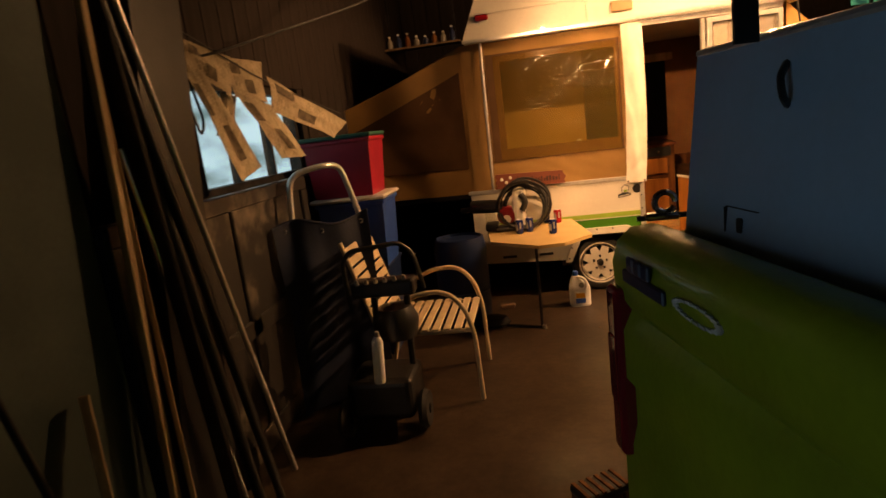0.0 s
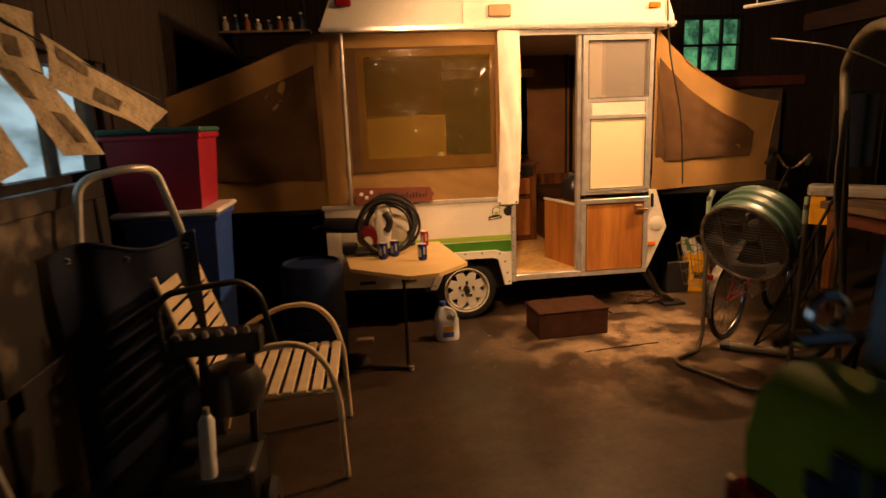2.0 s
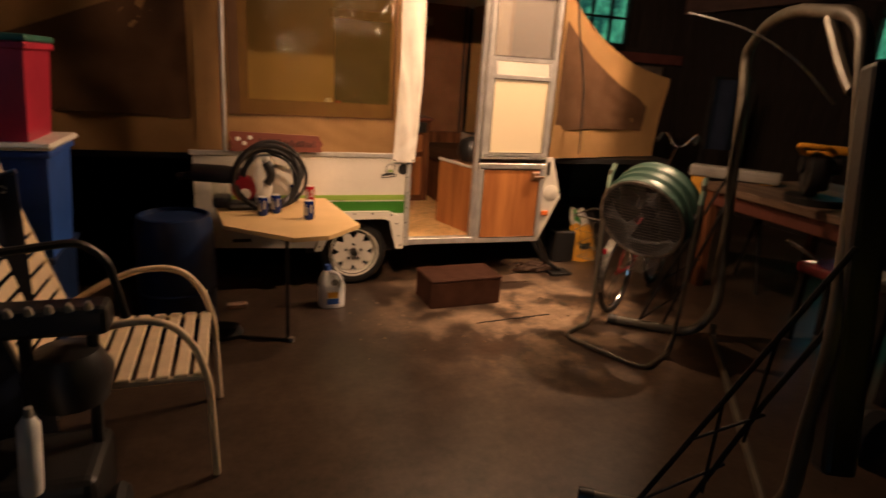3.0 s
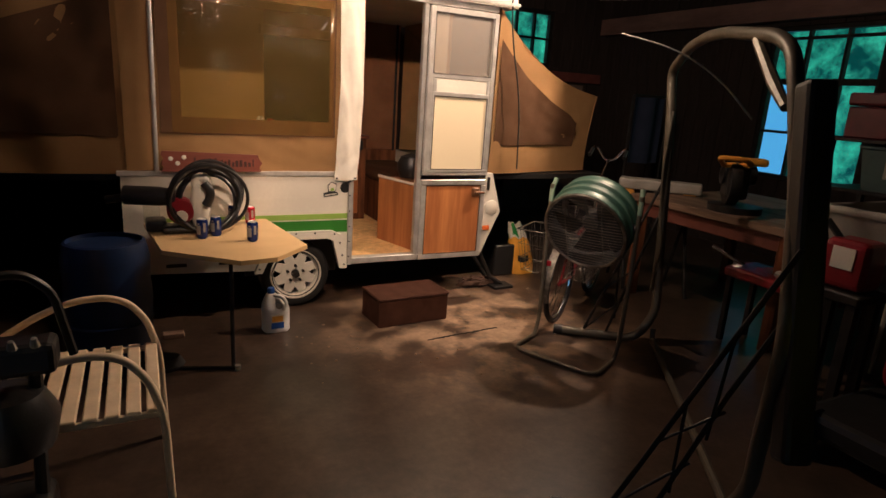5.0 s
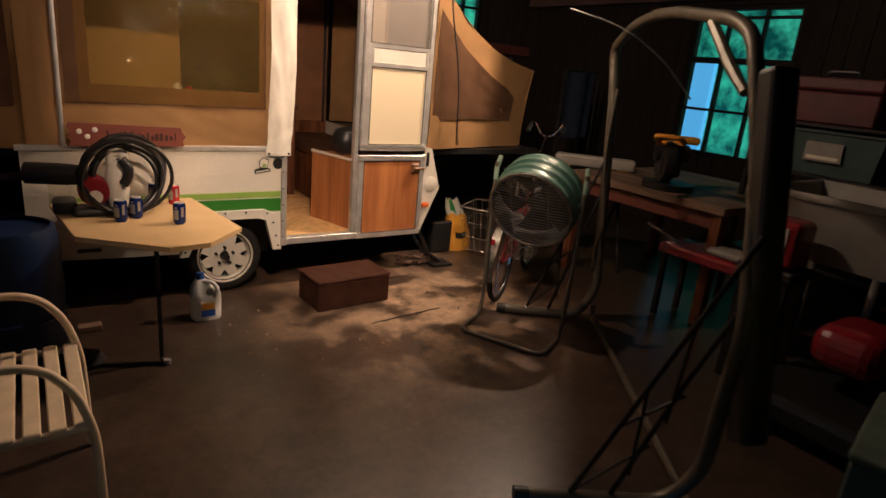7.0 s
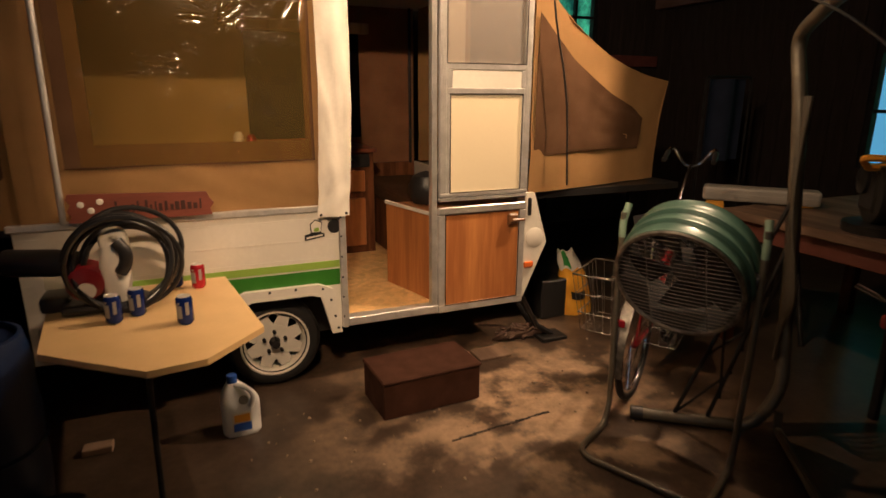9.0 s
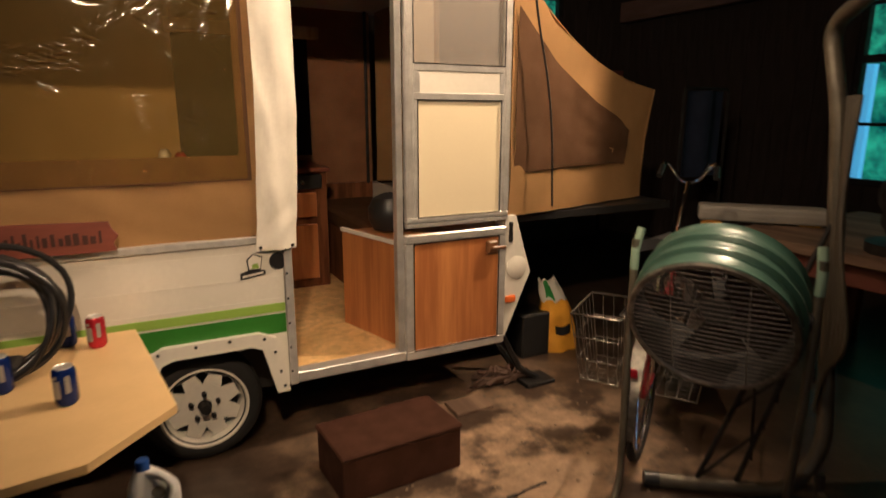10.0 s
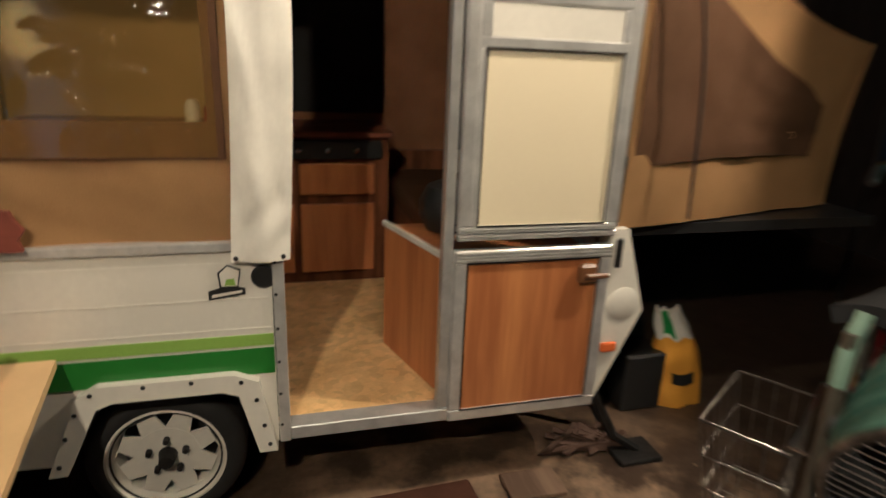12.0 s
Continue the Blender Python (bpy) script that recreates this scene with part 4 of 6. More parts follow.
def can(x, y, material, label):
    t = thing("drink_can", label, "can", (x, y, 0.728), 0, "cans on the table")
    part("can_body", Geo().lathe(CAN[1:5], 20, None), material, t, "", True, True)
    part("can_top", Geo().lathe(CAN[4:], 20, None), M_ALU, t, "", True, True)
    part("can_base", Geo().lathe([(0, 0.004), (0.024, 0.0)], 20, None), M_ALU, t, "", True, True)
    for a0, a1, z0, z1 in ((200, 250, 0.03, 0.085), (275, 300, 0.045, 0.1), (215, 238, 0.09, 0.1)):
        part("can_print", Geo().sheet(lambda u, v: (0.0333 * math.cos(radians(a0 + (a1 - a0) * u)), 0.0333 * math.sin(radians(a0 + (a1 - a0) * u)), z0 + (z1 - z0) * v), 6, 1, -0.0004), M_GREY, t, "pale printed patch", False, True)
    return t


for x, y in ((0.79, 4.96), (0.6, 5.14), (0.515, 5.08), (0.75, 5.5)):
    can(x, y, M_BLUECAN, "blue metal drink can standing on the table")
can(0.852, 5.44, M_REDCAN, "red metal drink can standing on the table")

jg = thing("bleach_jug", "white plastic gallon jug with blue cap and label", "jug", (0.985, 5.27, 0), 2)


def jug_wall(u, v):
    """Squarish bottle whose shoulder slopes back from a neck near one side."""
    a = 2 * math.pi * u
    c, n = math.cos(a), math.sin(a)
    k = (abs(c) ** 3.5 + abs(n) ** 3.5) ** (-1 / 3.5)
    w = min(1.0, 0.9 + v * 4) if v < 0.6 else 1 - 0.72 * ((v - 0.6) / 0.4) ** 1.5
    return (0.092 * k * c * w - (0.0 if v < 0.6 else 0.03 * ((v - 0.6) / 0.4)), 0.066 * k * n * (w if v < 0.6 else 1 - 0.62 * ((v - 0.6) / 0.4) ** 1.3), 0.275 * v)


part("jug_body", Geo().sheet(jug_wall, 36, 24, 0.002).box((-0.07, -0.058, 0.001), (0.07, 0.058, 0.006)), M_JUG, jg, "", True, True)
part("jug_handle", Geo().tube(bend([(-0.02, -0.02, 0.262), (0.03, -0.055, 0.262), (0.062, -0.068, 0.215), (0.045, -0.07, 0.16)], 0.035), 0.013, 10), M_JUG, jg, "", True, True)
# grey disc paints the shade of a grip hollow that isn't cut
part("hollow_shade", Geo().lathe([(0, 0.003), (0.02, 0.002), (0.024, 0)], 16, pose(0.012, -0.0595, 0.195, 78, 0, 0)), M_GREY, jg, "grey disc for the shade in the grip hollow", True, True)
part("cap", Geo().lathe([(0, 0.312), (0.022, 0.312), (0.025, 0.306), (0.025, 0.27)], 16, Matrix.Translation((-0.03, 0, 0))), M_BLUE, jg, "ribbed blue cap", True, True)
lb = part("label", Geo().box((-0.05, -0.0695, 0.03), (0.045, -0.0665, 0.135), 0.002), M_VINYL, jg, "white label with yellow and blue print", False, True)
part("print_patch", Geo().box((-0.045, -0.0715, 0.035), (0.04, -0.0697, 0.078)), M_BLUE, lb, "", False, True)
part("print_patch", Geo().box((-0.04, -0.0715, 0.083), (0.035, -0.0697, 0.125)), M_YELLOW, lb, "", False, True)

st = thing("step_box", "brown carpet-covered wooden step box on the floor", "step", (1.95, 5.25, 0), 3)
part("riser", Geo().box((-0.285, -0.17, 0), (0.285, 0.15, 0.2), 0.006), M_BROWNBOX, st, "", False, True)
part("tread", Geo().box((-0.292, -0.178, 0.2), (0.292, 0.158, 0.222), 0.008), M_BROWNBOX, st, "", False, True)
solid("floor_mat", Geo().box((2.45, 5.5, 0), (2.68, 5.66, 0.02), 0.004), M_BENCH, "small dark block on the floor by the sill", "block")

random.seed(31)
crack = Geo()
for k in range(14):
    x = 1.93 + 0.042 * k
    y = 4.77 + 0.083 * (x - 1.93) + random.uniform(-0.004, 0.004)
    w = random.uniform(0.004, 0.01)
    crack.box((x, y - w, 0.0005), (x + 0.048, y + w, random.uniform(0.002, 0.004)))
solid("floor_joint", crack, mat("joint_dirt", (0.03, 0.022, 0.016), 0.9), "dirt-filled sawn joint across the concrete", "joint", "structure")
crumbs = Geo()
for k in range(90):
    x, y, r = random.uniform(1.0, 3.4), random.gauss(4.95, 0.35), random.uniform(0.003, 0.011)
    a = random.random() * 3
    crumbs.lathe([(0, 0.0), (r, 0.0), (r * 0.7, r * 0.6), (0, r * 0.8)], 5, pose(x, min(y, 5.55), 0.0005, 0, 0, a * 57))
solid("grit", crumbs, mat("pale_grit", (0.32, 0.24, 0.16), 0.9), "crumbs of grit and chips on the concrete", "grit", "stuff")

# blue barrel under the table's end
bl = thing("blue_barrel", "blue plastic barrel beside the camper", "barrel", (0.0, 5.0, 0))
part("barrel_body", Geo().lathe([(0, 0.0), (0.2, 0.0), (0.215, 0.02), (0.225, 0.2), (0.22, 0.3), (0.228, 0.42), (0.22, 0.55), (0.225, 0.66), (0.205, 0.76), (0.19, 0.765), (0.19, 0.74), (0, 0.74)], 28), M_BLUE_DK, bl, "", True, True)
part("barrel_hoop", Geo().lathe([(0.226, 0.3), (0.234, 0.31), (0.226, 0.32)], 28), M_BLUE_DK, bl, "", True, True)

# ---------- patio chair ----------
ch = thing("patio_chair", "cream slatted patio chair with curved tube arms", "chair", (-0.1, 3.81, 0))
for y in (3.5, 4.12):
    pts = [(0.245, y, 0.01), (0.235, y, 0.44), (0.19, y, 0.6), (0.12, y, 0.69), (0.04, y, 0.72), (-0.08, y, 0.715), (-0.22, y, 0.66), (-0.36, y, 0.57)]
    part("arm_tube", Geo().tube(bend(pts, 0.08), 0.015, 10), M_CHAIR, ch, "cream bent arm and front leg", True)
    part("rear_leg", Geo().tube(bend([(-0.53, y + (0.02 if y < 4 else -0.02), 1.07), (-0.36, y, 0.48), (-0.46, y, 0.01)], 0.05), 0.014, 10), M_CHAIR, ch, "", True)
    part("seat_rail", Geo().tube([(-0.36, y, 0.46), (0.23, y, 0.465)], 0.014, 8), M_CHAIR, ch, "", True)
for k in range(8):
    x = -0.3 + k * 0.068
    part("seat_slat", Geo().box((x, 3.49, 0.472), (x + 0.05, 4.13, 0.487), 0.005), M_CHAIR, ch)
for k in range(8):
    f = 0.12 + k * 0.11
    m = Matrix.Translation((-0.36 - 0.17 * f + 0.008, 3.81, 0.48 + 0.59 * f)) @ pose(0, 0, 0, 0, -16, 0)
    part("back_slat", Geo().box((-0.006, -0.3, -0.026), (0.006, 0.3, 0.026), 0.005, m), M_CHAIR, ch)

# small things on the floor by the barrel
solid("brick", Geo().box((0.27, 5.3, 0.0), (0.4, 5.37, 0.035), 0.005), mat("pale_brick", (0.3, 0.2, 0.13), 0.85), "pale broken brick lying on the floor", "brick")
solid("rubber_boot", Geo().lathe([(0, 0.0), (0.08, 0.0), (0.1, 0.03), (0.08, 0.08), (0.03, 0.1), (0, 0.1)], 16, pose(0.24, 4.86, 0) @ Matrix.Diagonal((1.4, 0.8, 1, 1))), M_RUBBER, "black rubber lump on the floor beside the barrel", "boot", smooth=True)
br = thing("scrub_brush", "black scrubbing brush with brown bristle rows", "brush", (0.84, 2.5, 0), 30)
part("brush_back", Geo().box((-0.12, -0.07, 0.03), (0.12, 0.07, 0.07), 0.015, None, 2), M_BLACK, br, "", False, True)
for k in range(6):
    part("bristle_row", Geo().box((-0.11 + 0.04 * k, -0.065, 0.0), (-0.09 + 0.04 * k, 0.065, 0.075), 0.002), M_WOOD_DK, br, "", False, True)

# ---------- yellow-green truck bed and the pale chest on it ----------
tk = thing("pickup_truck", "lime-yellow pickup truck bed with a red tail lamp", "truck", (0.825, 1.38, 0), 12.4)


def side(u, v):
    """Bed side: u forward along the truck, v up round the rolled rail."""
    y = -2.6 * u
    prof = [(0.03, 0.5), (0.0, 0.62), (0.0, 0.95), (0.012, 1.0), (0.012, 1.09), (-0.006, 1.11), (-0.006, 1.22), (0.014, 1.262), (0.0, 1.285), (-0.004, 1.36), (0.01, 1.405), (0.04, 1.43), (0.09, 1.432), (0.12, 1.42)]
    f = v * (len(prof) - 1)
    i = min(int(f), len(prof) - 2)
    a, b = prof[i], prof[i + 1]
    return (a[0] + (b[0] - a[0]) * (f - i), y, a[1] + (b[1] - a[1]) * (f - i))


part("bed_side", Geo().sheet(side, 30, 26, 0.02), M_TRUCK, tk, "lime-yellow pressed steel bed side", True, True)
part("tailgate", Geo().box((0.03, -0.03, 0.62), (1.65, 0.0, 1.41), 0.015, None, 2), M_TRUCK, tk, "", False, True)
part("bed_side", Geo().box((1.6, -2.6, 0.6), (1.68, -0.03, 1.43), 0.02), M_TRUCK, tk, "", False, True)
part("bed_cover", Geo().box((0.11, -2.6, 1.37), (1.6, -0.03, 1.395)), mat("weathered_plywood", (0.14, 0.1, 0.06), 0.8), tk, "weathered boards over the bed", False, True)
part("bed_floor", Geo().box((0.05, -2.6, 0.7), (1.6, -0.03, 0.74)), M_STEEL_DK, tk, "", False, True)
part("cab", Geo().box((0.02, -4.2, 0.55), (1.66, -2.62, 1.45), 0.06, None, 2).box((0.14, -4.0, 1.45), (1.54, -2.66, 1.9), 0.08, None, 2), M_TRUCK, tk, "", False, True)
lampm = part("tail_lamp", Geo().box((-0.022, -0.05, 0.92), (0.04, 0.012, 1.31), 0.012, None, 2), M_REDLENS, tk, "tall red tail lamp", False, True)
part("lamp_lens", Geo().box((-0.025, -0.04, 1.05), (-0.022, 0.0, 1.2)), M_REDLENS, lampm, "", False, True)
part("bumper", Geo().box((0.0, 0.02, 0.45), (1.68, 0.1, 0.6), 0.02, None, 2), M_STEEL_DK, tk, "", False, True)
for x in (0.12, 1.5):
    part("wheel", Geo().lathe([(0.1, -0.1), (0.2, -0.1), (0.33, -0.09), (0.35, -0.06), (0.35, 0.06), (0.33, 0.09), (0.1, 0.1)], 32, Matrix.Translation((x, -1.0, 0.35)) @ pose(0, 0, 0, 0, 90)), M_RUBBER, tk, "", True, True)
    part("wheel", Geo().lathe([(0.1, -0.1), (0.2, -0.1), (0.33, -0.09), (0.35, -0.06), (0.35, 0.06), (0.33, 0.09), (0.1, 0.1)], 32, Matrix.Translation((x, -3.7, 0.35)) @ pose(0, 0, 0, 0, 90)), M_RUBBER, tk, "", True, True)
badge = mat("dark_blue_badge", (0.02, 0.04, 0.09), 0.4)
bd = part("badge", Geo().box((-0.012, -0.262, 1.335), (-0.003, -0.075, 1.362), 0.003), badge, tk, "dark blue raised badge", False, True)
for k in range(3):
    part("badge_block", Geo().box((-0.012, -0.2 + 0.036 * k, 1.362), (-0.003, -0.17 + 0.036 * k, 1.392), 0.003), badge, bd, "", False, True)
wht = mat("worn_white_decal", (0.75, 0.75, 0.7), 0.6, vary=0.4, scale=30)
for k in range(20):
    t = radians(18 * k)
    part("decal_bar", Geo().box((-0.0085, -0.37 + 0.07 * math.cos(t) - 0.008, 1.352 + 0.014 * math.sin(t)), (-0.0045, -0.37 + 0.07 * math.cos(t) + 0.008, 1.357 + 0.014 * math.sin(t))), wht, tk, "worn white decal", False, True)

bx = thing("metal_chest", "pale painted open-topped metal chest standing on the truck bed", "chest", (0.825, 1.38, 0), 12.4)
HEX = [(0, 1, 2, 3), (4, 5, 6, 7), (0, 1, 5, 4), (1, 2, 6, 5), (2, 3, 7, 6), (3, 0, 4, 7)]
part("chest_side", Geo().add([(0.158, -1.08, 1.397), (0.158, -0.004, 1.397), (0.178, -0.004, 1.397), (0.178, -1.08, 1.397), (0.195, -1.08, 1.765), (0.195, -0.01, 1.765), (0.213, -0.01, 1.765), (0.213, -1.08, 1.765)], HEX), M_CHEST_BLUED, bx, "", False, True)
for nm, a, b in (("chest_side", (0.78, -1.08, 1.397), (0.8, -0.006, 1.765)), ("chest_end", (0.2, -0.028, 1.397), (0.778, -0.008, 1.765)), ("chest_end", (0.2, -1.08, 1.397), (0.778, -1.06, 1.765)), ("chest_bottom", (0.18, -1.058, 1.397), (0.778, -0.03, 1.415))):
    part(nm, Geo().box(a, b, 0.004), M_CHEST_BLUED, bx, "", False, True)
rim = [(0.198, -1.075, 1.768), (0.79, -1.075, 1.768), (0.79, -0.014, 1.768), (0.198, -0.014, 1.768)]
part("rim", Geo().tube(rim, 0.008, 6, True), M_ALU, bx, "bright metal rim", True, True)
part("divider", Geo().box((0.215, -0.3, 1.74), (0.778, -0.28, 1.765), 0.003), M_ALU, bx, "", False, True)
part("latch_plate", Geo().box((0.163, -0.26, 1.478), (0.168, -0.16, 1.4795)).box((0.159, -0.161, 1.43), (0.166, -0.1595, 1.478)).box((0.158, -0.215, 1.435), (0.166, -0.2, 1.462), 0.002), M_STEEL_DK, bx, "dark latch plate", False, True)
part("handle", Geo().tube(bend([(0.19, -0.30, 1.72), (0.165, -0.32, 1.7), (0.162, -0.33, 1.67), (0.184, -0.31, 1.655)], 0.02), 0.006, 6), M_BLACK, bx, "", True, True)
solid("hanging_strap", Geo().sheet(lambda u, v: (0.965 - 0.012 * v + 0.036 * u, 1.02 + 0.01 * u, 1.75 + 0.85 * v), 4, 12, 0.006), M_BLACK, "black strap hanging over the chest", "strap")
cl = thing("chrome_clamp", "small chrome clamp lying on the truck rail", "clamp", (0.945, 1.432, 1.43))
part("clamp_ring", Geo().tube(arc((0.945, 1.428, 1.47), 0.022, 0, 330, 14), 0.007, 8), M_CHROME, cl, "", True)
part("clamp_base", Geo().box((0.9, 1.412, 1.432), (0.975, 1.444, 1.448), 0.006), M_CHROME, cl)
part("clamp_screw", Geo().tube([(0.885, 1.43, 1.437), (0.995, 1.425, 1.44)], 0.006, 8), M_STEEL_DK, cl, "", True)

# ---------- west side ----------
dr = thing("old_door", "scuffed dark panelled door leaning under the window", "door", (-0.97, 3.2, 0))
part("door_leaf", Geo().box((-1.0, 2.1, 0.0), (-0.955, 4.15, 1.47), 0.006), M_OLDBOARD, dr)
for a, b in (((2.1, 1.38), (4.15, 1.47)), ((2.1, 0.0), (4.15, 0.14)), ((2.1, 0.66), (4.15, 0.76)), ((2.1, 0.14), (2.2, 1.38)), ((3.05, 0.14), (3.16, 1.38)), ((4.05, 0.14), (4.15, 1.38))):
    part("moulding", Geo().box((-0.954, a[0], a[1]), (-0.935, b[0], b[1]), 0.006), M_OLDBOARD, dr)
part("door_plate", Geo().box((-0.934, 3.55, 1.0), (-0.92, 3.63, 1.16), 0.004), M_ALU, dr, "worn metal plate")
solid("wall_post", Geo().box((-1.055, 2.5, 0), (-0.9, 2.68, H)), M_WALL, "dark timber post", "post", "structure")
solid("leaning_sheet", Geo().box((-0.9, 0.4, 0.0), (-0.875, 1.95, 2.4), 0, Matrix.Translation((0, 0, 0))), M_GREYBOARD, "grey-green sheet of board leaning on the wall", "board")


solid("black_board", Geo().add([(-0.8, 2.0, 0), (-0.8, 2.37, 0), (-0.83, 2.37, 0), (-0.83, 2.0, 0), (-0.895, 2.5, 2.5), (-0.895, 2.87, 2.5), (-0.925, 2.87, 2.5), (-0.925, 2.5, 2.5)], HEX), M_BLACK, "tall black board leaning on the post", "board")


def stick(name, p, q, w, d, material, label, category):
    """A straight plank between two points."""
    p, q = Vector(p), Vector(q)
    m = Matrix.Translation(p) @ (q - p).to_track_quat("Z", "X").to_matrix().to_4x4()
    return solid(name, Geo().box((-w / 2, -d / 2, 0), (w / 2, d / 2, (q - p).length), 0.003, m), material, label, category, group="stock leaning on the wall")


stick("plank", (-0.74, 1.86, 0.0), (-0.8, 2.07, 2.4), 0.05, 0.025, M_PLANK, "pale wooden plank leaning on the wall", "plank")
stick("plank", (-0.68, 1.9, 0.0), (-0.84, 2.12, 2.1), 0.07, 0.02, M_PLANK, "pale wooden plank leaning on the wall", "plank")
stick("plank", (-0.6, 1.42, 0.0), (-0.82, 1.68, 0.98), 0.06, 0.03, M_PLANK, "short pale wooden plank leaning on the wall", "plank")
stick("plank", (-0.62, 2.1, 0.0), (-0.86, 2.2, 2.5), 0.09, 0.02, M_STEEL_DK, "blackened wooden plank leaning on the wall", "plank")


def rod(p, q, r, material, label):
    return solid("pole", Geo().tube([p, Vector(p).lerp(q, 0.5), q], r, 10), material, label, "pole", group="stock leaning on the wall", smooth=True)


rod((-0.72, 2.8, 0.0), (-0.78, 2.2, 2.35), 0.014, M_ALU, "long metal pole leaning on the wall")
rod((-0.78, 2.7, 0.0), (-0.84, 2.2, 2.4), 0.018, M_BLACK, "dark metal pole leaning on the wall")
rod((-0.66, 2.5, 0.0), (-0.8, 2.18, 2.2), 0.02, M_BLACK, "dark metal pole leaning on the wall")
rod((-0.7, 2.3, 0.0), (-0.82, 2.12, 1.75), 0.016, M_CHROME, "bright metal tube leaning on the wall")
rod((-0.66, 1.5, 0.0), (-0.86, 1.3, 1.7), 0.012, M_STEEL_DK, "dark metal pole leaning on the wall")
rod((-0.6, 2.25, 0.0), (-0.84, 2.26, 1.9), 0.025, M_BLACK, "dark metal pole leaning on the wall")

# newspaper sheets pegged along a cord
cord = [(-0.98, 2.4, 2.42), (-0.9, 2.98, 2.24), (-0.8, 3.4, 2.07), (-0.6, 4.15, 1.86)]
solid("cord", Geo().tube(bend(cord, 0.2), 0.004, 5), M_BLACK, "thin cord along the window", "cord")
random.seed(4)
M_PHOTO = mat("printed_photo", (0.22, 0.17, 0.11), 0.9, vary=0.6, scale=30, grain=90)


def quad(a, b, c, d, u, v):
    """A point on the patch with corners a, b along its top and d, c along its foot."""
    a, b, c, d = (Vector(p) for p in (a, b, c, d))
    return (a.lerp(b, u)).lerp(d.lerp(c, u), v)


def paper(a, b, c, d, label="creased yellowed newspaper sheet hanging from a cord"):
    """One sheet by its corners, with a fold across it and a curl at the foot."""
    s = random.random() * 20
    side = (Vector(b) - Vector(a)).cross(Vector(d) - Vector(a)).normalized()

    def at(u, v, out=0.0):
        w = 0.02 * noise.noise((u * 2.5, v * 2.5, s)) + 0.012 * abs(v - 0.45) + 0.02 * v * v * math.sin(4 * u + s)
        return quad(a, b, c, d, u, v) + side * (w + out)
    t = thing("newspaper", label, "newspaper", a, 0, "newspapers on the cord")
    part("sheet", Geo().sheet(at, 12, 12, 0.0015), M_PAPER, t, "", True)
    for u0, u1, v0, v1 in ((0.06, 0.3, 0.12, 0.4), (0.38, 0.62, 0.5, 0.85)):
        part("photo", Geo().sheet(lambda u, v: at(u0 + (u1 - u0) * u, v0 + (v1 - v0) * v, 0.003), 4, 4, 0.0006), M_PHOTO, t, "grey printed picture", True)
        part("photo", Geo().sheet(lambda u, v: at(u0 + (u1 - u0) * u, v0 + (v1 - v0) * v, -0.005), 4, 4, 0.0006), M_PHOTO, t, "grey printed picture", True)
    return t


paper((-0.93, 2.86, 2.11), (-0.9, 2.97, 2.09), (-0.82, 3.3, 1.59), (-0.87, 3.09, 1.53), "long narrow newspaper strip hanging before the window")
paper((-0.93, 2.88, 2.25), (-0.85, 3.18, 2.18), (-0.86, 3.14, 1.96), (-0.92, 2.89, 2.11))
paper((-0.875, 3.14, 2.18), (-0.795, 3.45, 2.17), (-0.8, 3.42, 1.94), (-0.855, 3.21, 1.98))
paper((-0.84, 3.16, 2.0), (-0.78, 3.42, 1.93), (-0.7, 3.7, 1.61), (-0.77, 3.45, 1.62), "narrow newspaper strip hanging before the window")
paper((-0.775, 3.44, 2.09), (-0.585, 4.2, 1.8), (-0.635, 3.99, 1.7), (-0.775, 3.46, 1.9), "newspaper page with pictures hanging over the red tote")
paper((-0.89, 3.09, 2.0), (-0.86, 3.21, 1.98), (-0.88, 3.15, 1.81), (-0.91, 3.03, 1.78), "torn newspaper piece hanging before the window")


def tote(x, y, z, w, d, h, material, lid, label, turn=0):
    t = thing("storage_tote", label, "storage box", (x, y, z), turn, "stacked storage totes")
    k = 0.88
    v = [(sx * w / 2 * s, sy * d / 2 * s, zz) for zz, s in ((0, k), (h, 1.0)) for sx, sy in ((-1, -1), (1, -1), (1, 1), (-1, 1))]
    part("tote_body", Geo().add(v, [(0, 1, 2, 3), (4, 5, 6, 7), (0, 1, 5, 4), (1, 2, 6, 5), (2, 3, 7, 6), (3, 0, 4, 7)]), material, t, "", False, True)
    part("tote_rim", Geo().box((-w / 2 - 0.015, -d / 2 - 0.015, h - 0.03), (w / 2 + 0.015, d / 2 + 0.015, h + 0.004), 0.008), material, t, "", False, True)
    if lid:
        part("lid", Geo().box((-w / 2 - 0.02, -d / 2 - 0.02, h + 0.004), (w / 2 + 0.02, d / 2 + 0.02, h + 0.035), 0.012, None, 2), lid, t, "green lid", False, True)
    return t


tote(-0.72, 4.55, 0.0, 0.5, 0.45, 0.72, M_BLUE_DK, None, "dark blue plastic tote standing on the floor")
tote(-0.68, 4.5, 0.725, 0.5, 0.42, 0.5, M_BLUE, None, "blue plastic tote stacked on a darker one")
solid("white_tray", Geo().box((-0.98, 4.26, 1.232), (-0.4, 4.76, 1.262), 0.012), M_VINYL, "white plastic tray on the blue tote", "tray")
tote(-0.72, 4.5, 1.264, 0.5, 0.42, 0.42, M_RED, mat("teal_lid", (0.03, 0.14, 0.1), 0.5), "red plastic storage tote with a green lid")
hd = thing("hand_truck", "aluminium loop-handled hand truck standing beside the totes", "hand truck", (-0.66, 3.85, 0))
